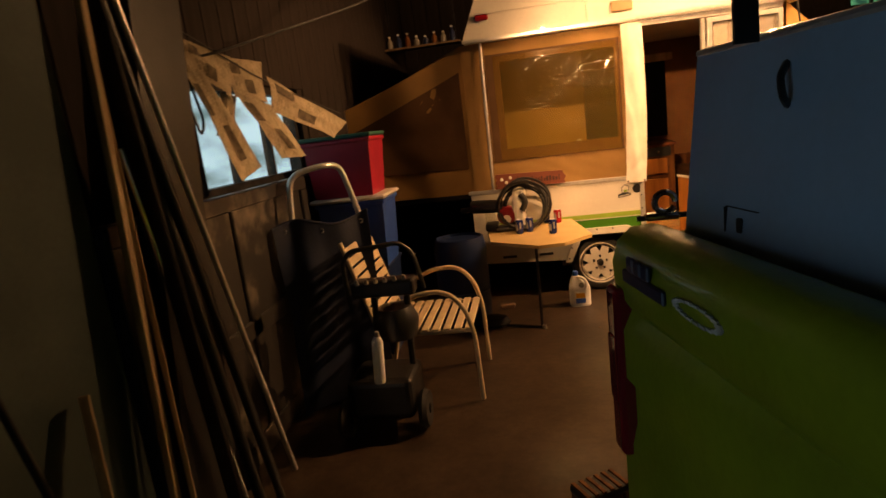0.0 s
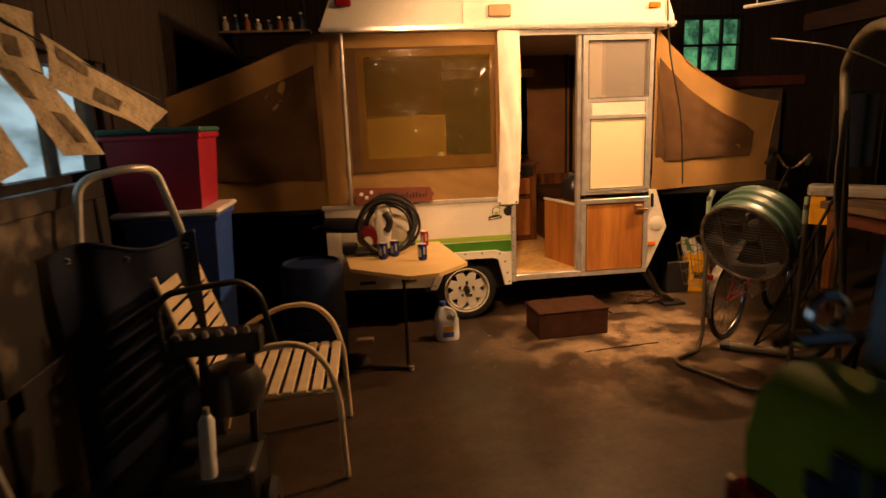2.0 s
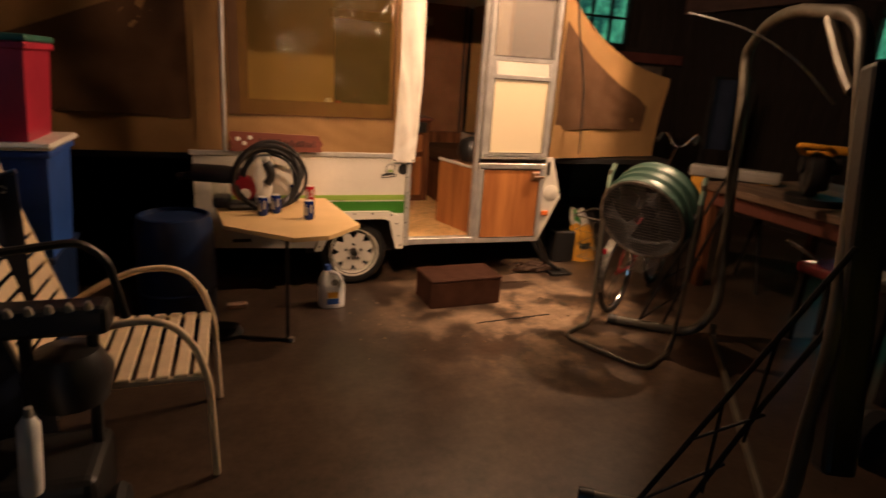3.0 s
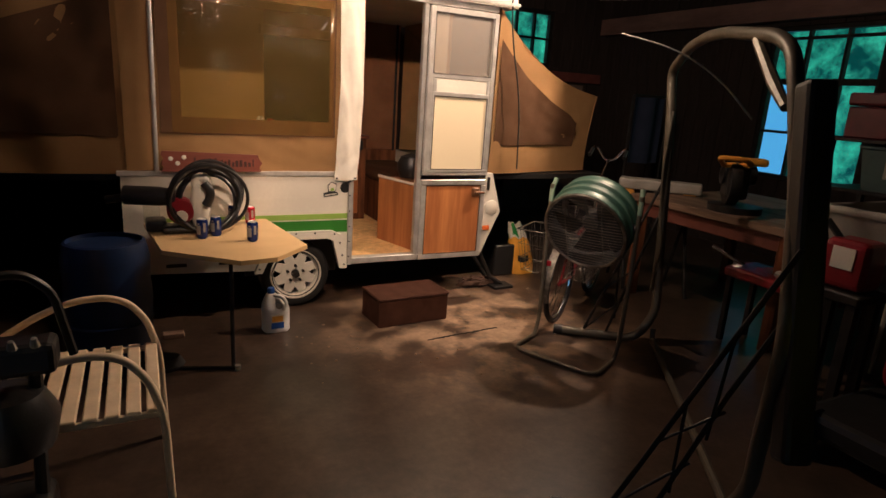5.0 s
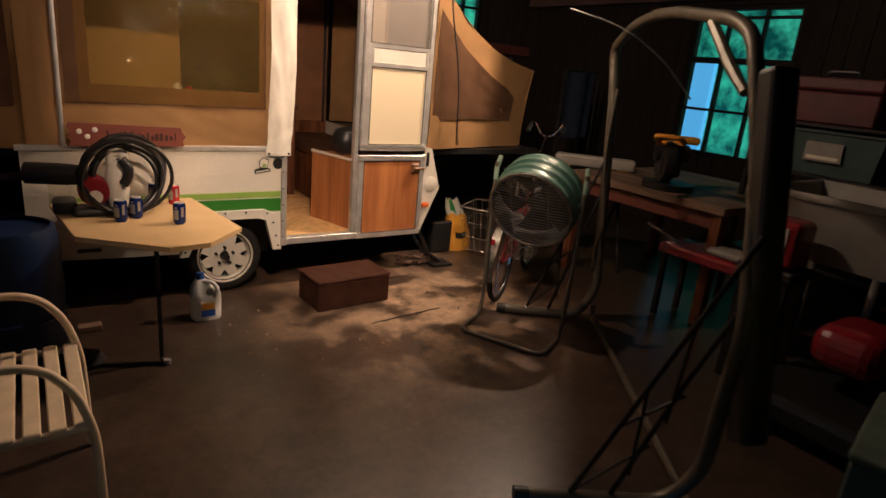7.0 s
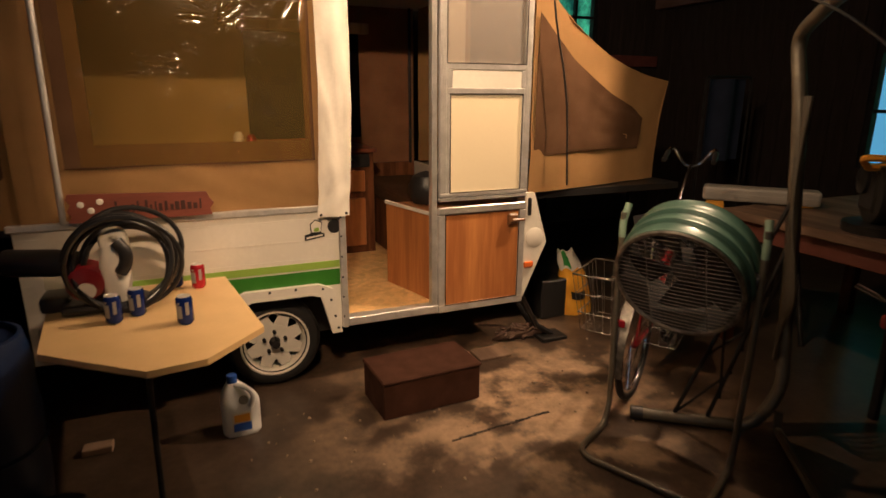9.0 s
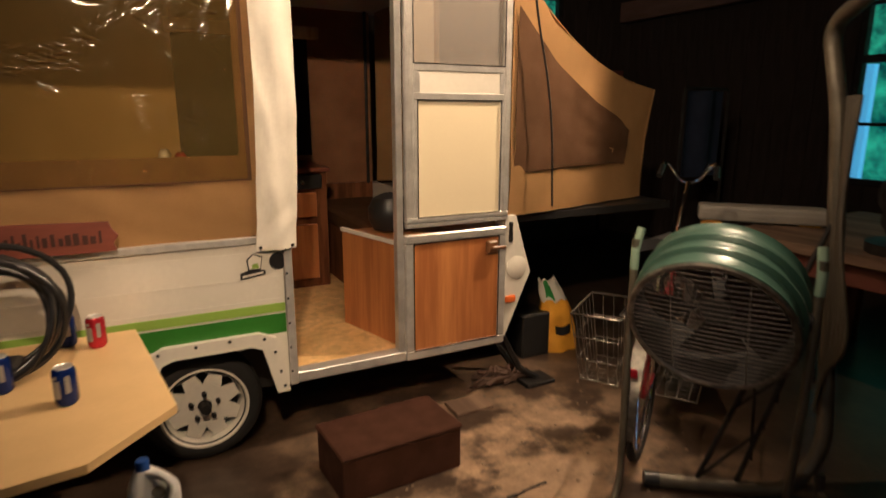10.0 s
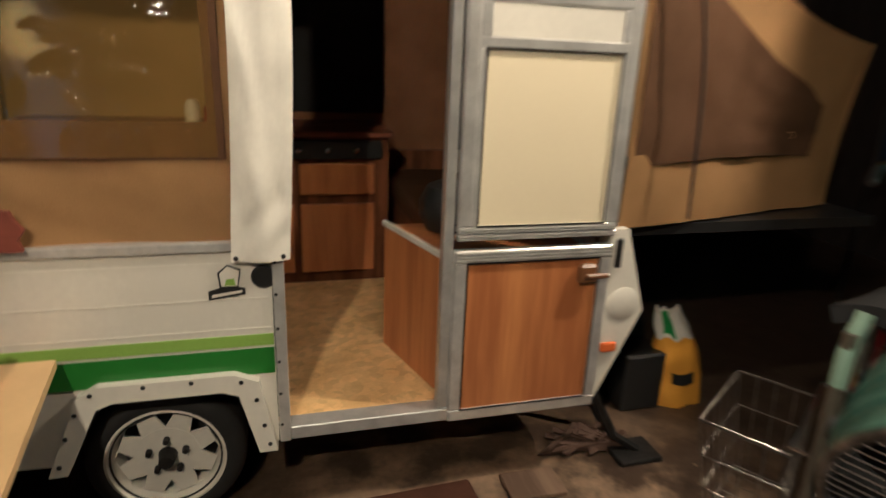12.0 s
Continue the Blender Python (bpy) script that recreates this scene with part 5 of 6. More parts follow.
loop = bend([(-0.8, 3.75, 0.05), (-0.86, 3.62, 1.18), (-0.86, 3.7, 1.5), (-0.66, 3.8, 1.54), (-0.6, 3.95, 1.52), (-0.52, 3.98, 1.18), (-0.46, 4.0, 0.05)], 0.09)
part("handle_loop", Geo().tube(loop, 0.02, 10), M_ALU, hd, "bright bent tube", True)
part("cross_bar", Geo().tube([(-0.84, 3.66, 0.9), (-0.5, 3.98, 0.9)], 0.014, 8), M_ALU, hd, "", True)
part("toe_plate", Geo().box((-0.82, 3.5, 0.02), (-0.44, 3.8, 0.035)), M_STEEL_DK, hd)
tarp = thing("blue_tarp", "dark blue tarp draped over the hand truck", "tarp", (-0.66, 3.6, 0))
M_TARP = mat("navy_tarp", (0.005, 0.014, 0.045), 0.55, vary=0.4)


def drape(u, v):
    return (-0.92 + 0.5 * u + 0.06 * v, 3.46 + 0.36 * u - 0.1 * v + 0.03 * math.sin(u * 9 + v * 4) + 0.025 * noise.noise((u * 5, v * 3, 6)), 1.2 - 1.18 * v + 0.03 * math.sin(u * 7))


part("sheet", Geo().sheet(drape, 26, 20, 0.006), M_TARP, tarp, "", True)
part("hem", Geo().tube([drape(k / 20, 0.0) for k in range(21)], 0.011, 8), M_TARP, tarp, "rolled hem", True)
for u in (0.1, 0.5, 0.9):
    p = Vector(drape(u, 0.04))
    part("eyelet", Geo().tube(arc((p.x, p.y - 0.008, p.z), 0.013, 0, 330, 12), 0.004, 6), M_ALU, tarp, "metal eyelet", True)

# black wheeled cart before the chair
ct = thing("black_cart", "black wheeled tool cart with a tubular handle", "cart", (-0.25, 3.3, 0))
part("handle", Geo().tube(bend([(-0.42, 3.22, 0.74), (-0.44, 3.25, 1.0), (-0.4, 3.27, 1.06), (-0.13, 3.37, 1.07), (-0.06, 3.39, 1.0), (-0.02, 3.4, 0.78)], 0.06), 0.014, 8), M_BLACK, ct, "glossy black tube handle", True)
part("panel", Geo().box((-0.42, 3.25, 0.78), (-0.05, 3.37, 0.88), 0.02, None, 2), M_BLACK, ct)
for k in range(6):
    part("peg", Geo().lathe([(0, 0.03), (0.008, 0.028), (0.014, 0)], 8, pose(-0.37 + 0.055 * k, 3.24, 0.87 + 0.003 * k, 20)), M_GREY, ct, "pale peg", True)
part("post", Geo().tube([(-0.3, 3.3, 0.78), (-0.32, 3.28, 0.2)], 0.02, 8), M_BLACK, ct, "", True)
part("post", Geo().tube([(-0.12, 3.36, 0.78), (-0.14, 3.34, 0.2)], 0.02, 8), M_BLACK, ct, "", True)
part("motor_box", Geo().box((-0.48, 3.1, 0.1), (-0.1, 3.45, 0.34), 0.04, None, 3), M_BLACK, ct)
part("bag", Geo().lathe([(0, 0.0), (0.12, 0.02), (0.14, 0.12), (0.1, 0.2), (0, 0.22)], 16, pose(-0.2, 3.34, 0.5)), M_BLACK, ct, "black cloth bag", True)
for x, y in ((-0.5, 3.1), (-0.06, 3.2)):
    part("wheel", Geo().lathe([(0.03, -0.025), (0.1, -0.025), (0.115, 0), (0.1, 0.025), (0.03, 0.025)], 24, Matrix.Translation((x, y, 0.116)) @ pose(0, 0, 0, 0, 90)), M_RUBBER, ct, "", True)
sc = thing("spray_bottle", "white plastic tube bottle hung on the cart", "bottle", (-0.27, 3.08, 0.36))
part("bottle_body", Geo().lathe([(0, 0), (0.03, 0), (0.032, 0.01), (0.032, 0.24), (0.015, 0.27), (0, 0.27)], 16, pose(-0.27, 3.08, 0.345, 0, 4)), M_JUG, sc, "", True)
part("nozzle", Geo().lathe([(0.015, 0), (0.012, 0.03), (0, 0.035)], 12, pose(-0.25, 3.08, 0.612, 0, 4)), M_GREY, sc, "", True)

# ---------- hose reel and oddments on the table ----------
hs = thing("coiled_hose", "black hose coiled round a red and white pump on the table", "hose", (0.5, 5.3, 0.728))
for k in range(9):
    r = 0.2 + (0.004, 0.011, -0.006, 0.008, 0.0, -0.03, -0.015, 0.014, -0.022)[k]
    c = (0.55 + 0.004 * k, 5.18 + 0.022 * k, 0.742 + r)
    part("hose_turn", Geo().tube([(c[0] + r * math.cos(a) + 0.006 * math.sin(3 * a + k), c[1] + 0.035 * math.sin(a * 2 + k) + 0.02 * math.cos(a), c[2] + r * math.sin(a)) for a in [2 * math.pi * i / 44 for i in range(44)]], 0.0115, 8, True), M_HOSE, hs, "", True)
loose = [(0.57 + 0.225 * math.cos(a), 5.15 - 0.02 * math.sin(a), 0.742 + 0.215 + 0.205 * math.sin(a)) for a in [radians(-100 + 10 * i) for i in range(28)]]
part("hose_turn", Geo().tube(loose, 0.0105, 8), M_HOSE, hs, "loose outer turn", True)
pm = part("pump_body", Geo().box((0.3, 5.2, 0.73), (0.64, 5.36, 0.775), 0.02, None, 2), M_BLACK, hs)
part("pump_drum", Geo().lathe([(0, 0.07), (0.07, 0.065), (0.08, 0.05), (0.075, 0.04), (0.08, 0.03), (0.08, -0.05), (0, -0.05)], 28, pose(0.41, 5.27, 0.87, 90)), M_REDPAINT, pm, "red round pump drum", True)
part("pump_disc", Geo().lathe([(0, 0.008), (0.036, 0.006), (0.038, 0)], 20, pose(0.41, 5.2, 0.84, 90)), M_VINYL, pm, "white disc label", True)
part("pump_housing", Geo().sheet(lambda u, v: (0.525 + (0.028 + 0.034 * math.sin(0.5 + 2.3 * v)) * math.cos(6.283 * u), 5.24 + (0.03 + 0.02 * math.sin(3.1 * v)) * math.sin(6.283 * u), 0.772 + 0.27 * v), 20, 14, 0.003), M_VINYL, pm, "white plastic pump housing", True)
part("pump_grip", Geo().tube(bend([(0.5, 5.24, 1.02), (0.5, 5.24, 1.075), (0.56, 5.235, 1.085), (0.57, 5.23, 1.0)], 0.03), 0.026, 10), M_VINYL, pm, "white plastic neck", True)
part("trigger_guard", Geo().tube(bend([(0.545, 5.19, 1.05), (0.58, 5.185, 1.0), (0.575, 5.185, 0.95), (0.55, 5.19, 0.91)], 0.03), 0.027, 10), M_BLACK, pm, "black rubber grip", True)
vs = thing("bench_vice", "black bench vice clamped by the table", "vice", (0.18, 5.35, 0.728))
part("vice_body", Geo().box((0.21, 5.28, 0.728), (0.33, 5.44, 0.8), 0.02, None, 2).lathe([(0, 0.2), (0.05, 0.2), (0.06, 0.1), (0.06, -0.1), (0, -0.1)], 16, pose(0.2, 5.34, 0.95, 90, 0, 70)), M_BLACK, vs, "", True)
part("vice_screw", Geo().tube([(0.0, 5.38, 0.92), (0.3, 5.34, 0.97)], 0.025, 10), M_STEEL_DK, vs, "", True)
jr = thing("glass_jar", "clear glass jar on the camper ledge", "jar", (0.2, 5.5, 0.728))
part("jar_wall", Geo().lathe([(0.0, 0.0), (0.045, 0.0), (0.05, 0.02), (0.05, 0.13), (0.035, 0.15), (0.035, 0.17)], 20, pose(0.25, 5.5, 0.728)), clear("jar_glass", (0.9, 0.9, 0.85), 0.08), jr, "", True)

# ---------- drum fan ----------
# near-black colour puts the drum's inner shade on its inside, motor and blades
M_FANSHADE = mat("shade_black_metal", (0.012, 0.012, 0.011), 0.85)
fn_ = thing("drum_fan", "sea-green barrel fan with wire grille on a tube stand", "fan", (2.89, 4.34, 0), -62)
ax = pose(0, 0, 0.9, 90 + 24) @ Matrix.Diagonal((1.06, 1.06, 0.82, 1))
part("drum", Geo().lathe([(0.26, 0.15), (0.268, 0.158), (0.274, 0.14), (0.266, 0.115), (0.266, 0.06), (0.279, 0.045), (0.279, 0.03), (0.266, 0.01), (0.266, -0.035), (0.279, -0.05), (0.279, -0.07), (0.266, -0.09), (0.266, -0.14), (0.272, -0.155)], 56, ax), M_FAN, fn_, "ribbed sea-green drum", True, True)
part("drum_inside", Geo().lathe([(0.259, 0.15), (0.259, -0.155), (0.272, -0.156)], 56, ax), M_FANSHADE, fn_, "drum inside", True, True)
part("drum_lip", Geo().lathe([(0.25, 0.152), (0.257, 0.161), (0.268, 0.16), (0.273, 0.148)], 56, ax), M_WIRE, fn_, "bright worn lip", True, True)
gr = Geo()
for k in range(-12, 13):
    y = 0.0205 * k
    h = math.sqrt(max(0.255 ** 2 - y * y, 0.0004))
    gr.tube([ax @ Vector((x, y, 0.156 + 0.012 * (1 - (x * x + y * y) / 0.065))) for x in (-h, -h * 0.5, 0, h * 0.5, h)], 0.002, 5)
for k in (-1, 1):
    x = 0.12 * k
    h = math.sqrt(0.255 ** 2 - x * x)
    gr.tube([ax @ Vector((x, y, 0.153 + 0.012 * (1 - (x * x + y * y) / 0.065))) for y in (-h, 0, h)], 0.0024, 4)
part("front_grille", gr, mat("dull_grille_wire", (0.12, 0.1, 0.085), 0.5, 0.5, bump=0.0), fn_, "dull wire grille", True, True)
g2 = Geo()
for k in range(1, 7):
    r = 0.26 * k / 6
    g2.tube([ax @ Vector((r * math.cos(a), r * math.sin(a), -0.148)) for a in [2 * math.pi * i / 28 for i in range(28)]], 0.002, 4, True)
for k in range(4):
    a = math.pi * k / 4
    g2.tube([ax @ Vector((r * math.cos(a), r * math.sin(a), -0.148)) for r in (-0.262, 0.262)], 0.003, 4)
part("rear_grille", g2, M_STEEL_DK, fn_, "", True, True)
part("motor", Geo().lathe([(0, 0.04), (0.05, 0.035), (0.06, 0), (0.06, -0.1), (0, -0.11)], 20, ax), M_FANSHADE, fn_, "", True, True)
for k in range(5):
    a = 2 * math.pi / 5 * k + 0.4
    part("blade", Geo().sheet(lambda u, v: (Matrix.Rotation(a + 0.95 * v, 4, "Z") @ Vector((0.05 + 0.195 * u, 0.0, 0.03 - 0.1 * v))), 4, 6, 0.002, ax), M_FANSHADE, fn_, "", True, True)
for s in (-1, 1):
    part("stand_upright", Geo().tube(bend([(s * 0.31, 0.0, 1.12), (s * 0.31, 0.0, 0.6), (s * 0.3, -0.01, 0.12), (s * 0.3, -0.06, 0.02), (s * 0.3, -0.14, 0.02)], 0.08), 0.015, 10), M_TUBE, fn_, "", True, True)
    part("grip", Geo().tube([(s * 0.31, 0, 1.0), (s * 0.31, 0.0, 1.08), (s * 0.3, 0.03, 1.16)], 0.017, 10), mat("pale_green_grip", (0.3, 0.42, 0.31), 0.5), fn_, "pale green hand grip", True, True)
    part("pivot", Geo().lathe([(0, 0.03), (0.03, 0.028), (0.035, 0), (0, 0)], 12, Matrix.Translation((s * 0.275, 0, 0.905)) @ pose(0, 0, 0, 0, s * 90)), M_BLACK, fn_, "", True, True)
part("base_tube", Geo().tube(bend([(-0.3, -0.1, 0.02), (-0.3, -0.37, 0.02), (0.3, -0.4, 0.02), (0.3, -0.1, 0.02)], 0.1), 0.014, 10), M_TUBE, fn_, "bent floor tube", True, True)

# ---------- bicycle behind the fan ----------
bk = thing("bicycle", "chrome-trimmed bicycle with wire rear baskets, parked", "bicycle", (3.14, 4.86, 0), -56)
R = 0.3


def wheel_at(y):
    m = Matrix.Translation((0, y, R)) @ pose(0, 0, 0, 0, 90)
    w = part("wheel", Geo().tube([m @ Vector((R * 0.95 * math.cos(a), R * 0.95 * math.sin(a), 0)) for a in [2 * math.pi * i / 40 for i in range(40)]], 0.02, 8, True), M_RUBBER, bk, "", True, True)
    part("rim", Geo().tube([m @ Vector((R * 0.86 * math.cos(a), R * 0.86 * math.sin(a), 0)) for a in [2 * math.pi * i / 40 for i in range(40)]], 0.01, 6, True), M_CHROME, w, "", True, True)
    sp = Geo()
    for k in range(24):
        a = 2 * math.pi * k / 24
        sp.tube([m @ Vector((0, 0, 0.02 * (-1) ** k)), m @ Vector((R * 0.86 * math.cos(a), R * 0.86 * math.sin(a), 0))], 0.0015, 3)
    part("spokes", sp, M_CHROME, w, "", False, True)


wheel_at(-0.1)
wheel_at(0.85)
part("frame", Geo().tube([(0, -0.1, R), (0, 0.2, 0.3), (0, 0.12, 0.75)], 0.016, 8).tube([(0, 0.2, 0.3), (0, 0.65, 0.75)], 0.018, 8).tube([(0, 0.15, 0.62), (0, 0.65, 0.72)], 0.014, 8).tube([(0, -0.1, R), (0, 0.13, 0.66)], 0.01, 8), M_REDPAINT, bk, "dark red frame", True, True)
part("fork", Geo().tube([(0.05, 0.85, R), (0.04, 0.7, 0.68), (-0.04, 0.7, 0.68), (-0.05, 0.85, R)], 0.012, 8).tube([(0, 0.7, 0.68), (0, 0.66, 0.98), (0, 0.93, 1.2)], 0.014, 8), M_CHROME, bk, "", True, True)
part("handlebar", Geo().tube(bend([(-0.15, 0.86, 1.25), (-0.14, 1.0, 1.33), (-0.04, 0.95, 1.2), (0.04, 0.95, 1.2), (0.14, 1.0, 1.33), (0.15, 0.86, 1.25)], 0.08), 0.012, 8), M_CHROME, bk, "chrome handlebar", True, True)
for s in (-1, 1):
    part("grip", Geo().tube([(s * 0.152, 0.84, 1.24), (s * 0.148, 0.93, 1.29)], 0.017, 8), M_BLACK, bk, "", True, True)
part("saddle", Geo().sheet(lambda u, v: ((u - 0.5) * (0.22 - 0.16 * v) , 0.04 + 0.3 * v, 1.0 + 0.03 * math.cos((u - 0.5) * 3) - 0.02 * v), 8, 8, 0.05), M_BLACK, bk, "black padded saddle", True, True)
part("seat_post", Geo().tube([(0, 0.12, 0.7), (0, 0.15, 0.98)], 0.014, 8), M_CHROME, bk, "", True, True)
part("reflector", Geo().box((-0.02, -0.42, 0.52), (0.02, -0.41, 0.56), 0.006), M_REDLENS, bk, "red rear reflector", False, True)
part("mudguard", Geo().sheet(lambda u, v: ((v - 0.5) * 0.06, -0.1 + (R + 0.04) * math.cos(radians(40 + 150 * u)), R + (R + 0.04) * math.sin(radians(40 + 150 * u))), 16, 2, 0.002), M_WIRE, bk, "", True, True)


def basket(sx):
    x0, x1, y0, y1, z0, z1 = sx * 0.08, sx * 0.29, -0.36, 0.0, 0.42, 0.74
    rim = None
    for z, k in ((z1, 1.0), (0.63, 0.95), (0.52, 0.9), (z0, 0.85)):
        ring = Geo().tube([(x0, y0 * k, z), (x1 * k, y0 * k, z), (x1 * k, y1, z), (x0, y1, z)], 0.0045 if z == z1 else 0.0028, 5, True)
        if rim is None:
            rim = part("wire_basket", ring, M_WIRE, bk, "wire side basket", True, True)
        else:
            part("wire", ring, M_WIRE, rim, "", True, True)
    for k in range(7):
        y = y0 + (y1 - y0) * k / 6
        part("wire", Geo().tube([(x1, y, z1), (x1 * 0.85, y * 0.85, z0), (x0, y * 0.85, z0), (x0, y, z1)], 0.002, 4), M_WIRE, rim, "", True, True)
    for k in range(1, 4):
        x = x0 + (x1 - x0) * k / 4
        part("wire", Geo().tube([(x, y0, z1), (x * 0.9, y0 * 0.85, z0), (x * 0.9, y1, z0), (x, y1, z1)], 0.002, 4), M_WIRE, rim, "", True, True)


basket(-1)
basket(1)
part("rack", Geo().tube([(-0.08, -0.36, 0.76), (-0.08, 0.05, 0.76), (0.08, 0.05, 0.76), (0.08, -0.36, 0.76)], 0.006, 6, True), M_CHROME, bk, "", True, True)

# bag and bucket by the tail
bg = thing("yellow_sack", "yellow and green printed plastic sack slumped on the floor", "sack", (3.5, 6.02, 0))
def sack(u, v):
    """A half-empty bag leaning over, pinched and crumpled towards its mouth."""
    a = 6.283 * u
    w = 1 - 0.55 * v ** 2
    crease = 1 + 0.18 * noise.noise((math.cos(a) * 2, math.sin(a) * 2, v * 5))
    return (3.55 + 0.15 * math.cos(a) * w * crease - 0.12 * v ** 2, 6.05 + 0.09 * math.sin(a) * w * crease, 0.5 * v + 0.05 * v * noise.noise((math.cos(a) * 2, math.sin(a) * 2, 2)))


part("sack_body", Geo().sheet(lambda u, v: sack(u, 0.72 * v), 28, 16, 0.004), M_YELLOW, bg, "", True)
part("sack_mouth", Geo().sheet(lambda u, v: sack(u, 0.72 + 0.28 * v), 28, 8, 0.004), M_VINYL, bg, "crumpled white mouth", True)
part("sack_print", Geo().sheet(lambda u, v: Vector(sack(0.6 + 0.12 * u, 0.76 + 0.22 * v)) + Vector((0, -0.004, 0)), 8, 6, 0.002), mat("bright_green_print", (0.05, 0.3, 0.05), 0.5), bg, "green print", True)
part("sack_print", Geo().sheet(lambda u, v: Vector(sack(0.66 + 0.14 * u, 0.25 + 0.12 * v)) + Vector((0, -0.004, 0)), 8, 4, 0.002), M_BLACK, bg, "black print", True)
solid("black_crate", Geo().box((3.2, 5.98, 0.0), (3.42, 6.2, 0.3), 0.01), M_BLACK, "black plastic crate on the floor", "crate")

# ---------- tall tube stand with two braced ends ----------
hm = thing("swing_stand", "olive-grey bent tube stand with braced ends and hanging cords", "stand", (2.6, 3.4, 0))
N = [(1.67, 2.97, 0.035), (2.19, 2.64, 0.035), (2.3, 2.56, 0.2), (2.25, 2.53, 0.5), (2.225, 2.5, 0.88), (2.33, 2.64, 1.4), (2.43, 2.79, 1.76)]
F = [(2.9, 4.6, 0.035), (3.36, 4.25, 0.035), (3.47, 4.2, 0.24), (3.47, 4.24, 0.6), (3.44, 4.25, 1.0), (3.46, 4.33, 1.6)]
part("end_tube", Geo().tube(bend(N + [(2.5, 2.88, 1.92), (2.6, 3.03, 1.99), (2.95, 3.56, 2.07)], 0.12, 7), 0.031, 12), M_TUBE, hm, "thick bent end tube", True)
part("end_tube", Geo().tube(bend(F + [(3.53, 4.45, 1.93), (3.32, 4.13, 2.055), (3.13, 3.84, 2.085), (2.95, 3.56, 2.07)], 0.1, 7), 0.031, 12), M_TUBE, hm, "thick bent end tube", True)
for e in (N, F):
    d = (Vector(e[1]) - Vector(e[0])).normalized()
    part("end_cap", Geo().tube([Vector(e[0]) - d * 0.012, Vector(e[0]) + d * 0.05], 0.035, 12), M_BLACK, hm, "black plastic cap", True)
part("floor_tube", Geo().tube([(2.3, 2.59, 0.03), (2.99, 3.53, 0.03), (3.46, 4.18, 0.03), (3.47, 4.2, 0.12)], 0.021, 8), M_TUBE, hm, "", True)
for e, top in ((N, (2.25, 2.53, 1.22)), (F, (3.44, 4.27, 1.22))):
    a, b = Vector(e[0]), Vector(e[1])
    p, q = a.lerp(b, 0.34), a.lerp(b, 0.62)
    t = Vector(top)
    part("brace_rod", Geo().tube([p, p.lerp(t, 0.5), t], 0.011, 6), M_STEEL_DK, hm, "", True)
    part("brace_rod", Geo().tube([q, q.lerp(t, 0.5) + (b - a) * 0.06, t - Vector((0, 0, 0.25))], 0.011, 6), M_STEEL_DK, hm, "", True)
    u = t - Vector((0, 0, 0.25))
    for k, (f, h) in enumerate(((0.02, 0.3), (0.46, 0.14), (0.3, 0.56), (0.7, 0.42))):
        part("brace_rung", Geo().tube([p.lerp(t, f), q.lerp(u, h) + (b - a) * 0.03], 0.007, 5), M_STEEL_DK, hm, "", True)
part("inner_arm", Geo().tube(bend([(2.7, 3.2, 1.99), (2.55, 2.97, 1.79), (2.46, 2.84, 1.7)], 0.1), [0.024, 0.026, 0.027, 0.027, 0.026, 0.025, 0.024, 0.02], 8), M_TUBE, hm, "", True)
pm_ = Matrix.Translation((2.24, 2.4, 0.46)) @ (Vector((2.37, 2.68, 1.78)) - Vector((2.24, 2.4, 0.46))).to_track_quat("Z", "Y").to_matrix().to_4x4()
part("pad", Geo().box((-0.055, -0.05, 0), (0.055, 0.05, 1.37), 0.02, pm_, 2), M_BLACK, hm, "long black padded board")
for k in range(5):
    o = 0.022 * k
    part("cord", Geo().tube(bend([(3.42 - o, 4.28 - o, 1.66), (3.4 - o, 4.24 - 0.5 * o, 1.2), (3.38 - o, 4.2 - 1.4 * o, 0.75), (3.43, 4.24, 0.4 + 0.04 * k)], 0.3), 0.009, 6), M_TUBE, hm, "", True)
solid("fishing_rod", Geo().tube(bend([(2.857, 4.25, 2.095), (3.2, 4.12, 2.03), (3.55, 4.05, 1.87), (3.83, 3.99, 1.64)], 0.2, 5), [0.004 + 0.0002 * k for k in range(14)], 6), M_VINYL, "thin pale bent rod hanging behind the stand", "rod", smooth=True)
solid("ceiling_bar", Geo().tube([(2.7, 4.3, 2.28), (3.4, 3.6, 2.3)], 0.01, 6).tube([(2.75, 4.25, 2.28), (2.75, 4.25, H)], 0.003, 4).tube([(3.35, 3.65, 2.3), (3.35, 3.65, H)], 0.003, 4), M_VINYL, "pale metal bar hung under the ceiling", "bar", smooth=True)

# ---------- east side ----------
wb = thing("workbench", "dark wooden workbench by the window", "workbench", (4.8, 4.5, 0))
part("bench_top", Geo().box((4.15, 3.75, 0.86), (5.6, 5.3, 0.92), 0.006), M_BENCH, wb)
part("front_rail", Geo().box((4.2, 3.8, 0.74), (4.26, 5.25, 0.86), 0.004), mat("reddish_board", (0.16, 0.05, 0.03), 0.6), wb, "reddish front board")
for x, y in ((4.22, 3.82), (4.22, 5.2), (5.5, 3.82), (5.5, 5.2)):
    part("leg", Geo().box((x - 0.04, y - 0.04, 0), (x + 0.04, y + 0.04, 0.86), 0.004), M_WOOD_DK, wb)
sw = thing("mitre_saw", "black mitre saw with a yellow handle on the bench", "saw", (4.4, 4.42, 0.92), -40)
part("saw_base", Geo().lathe([(0, 0.0), (0.2, 0.0), (0.2, 0.05), (0, 0.06)], 24), M_STEEL_DK, sw, "", True, True)
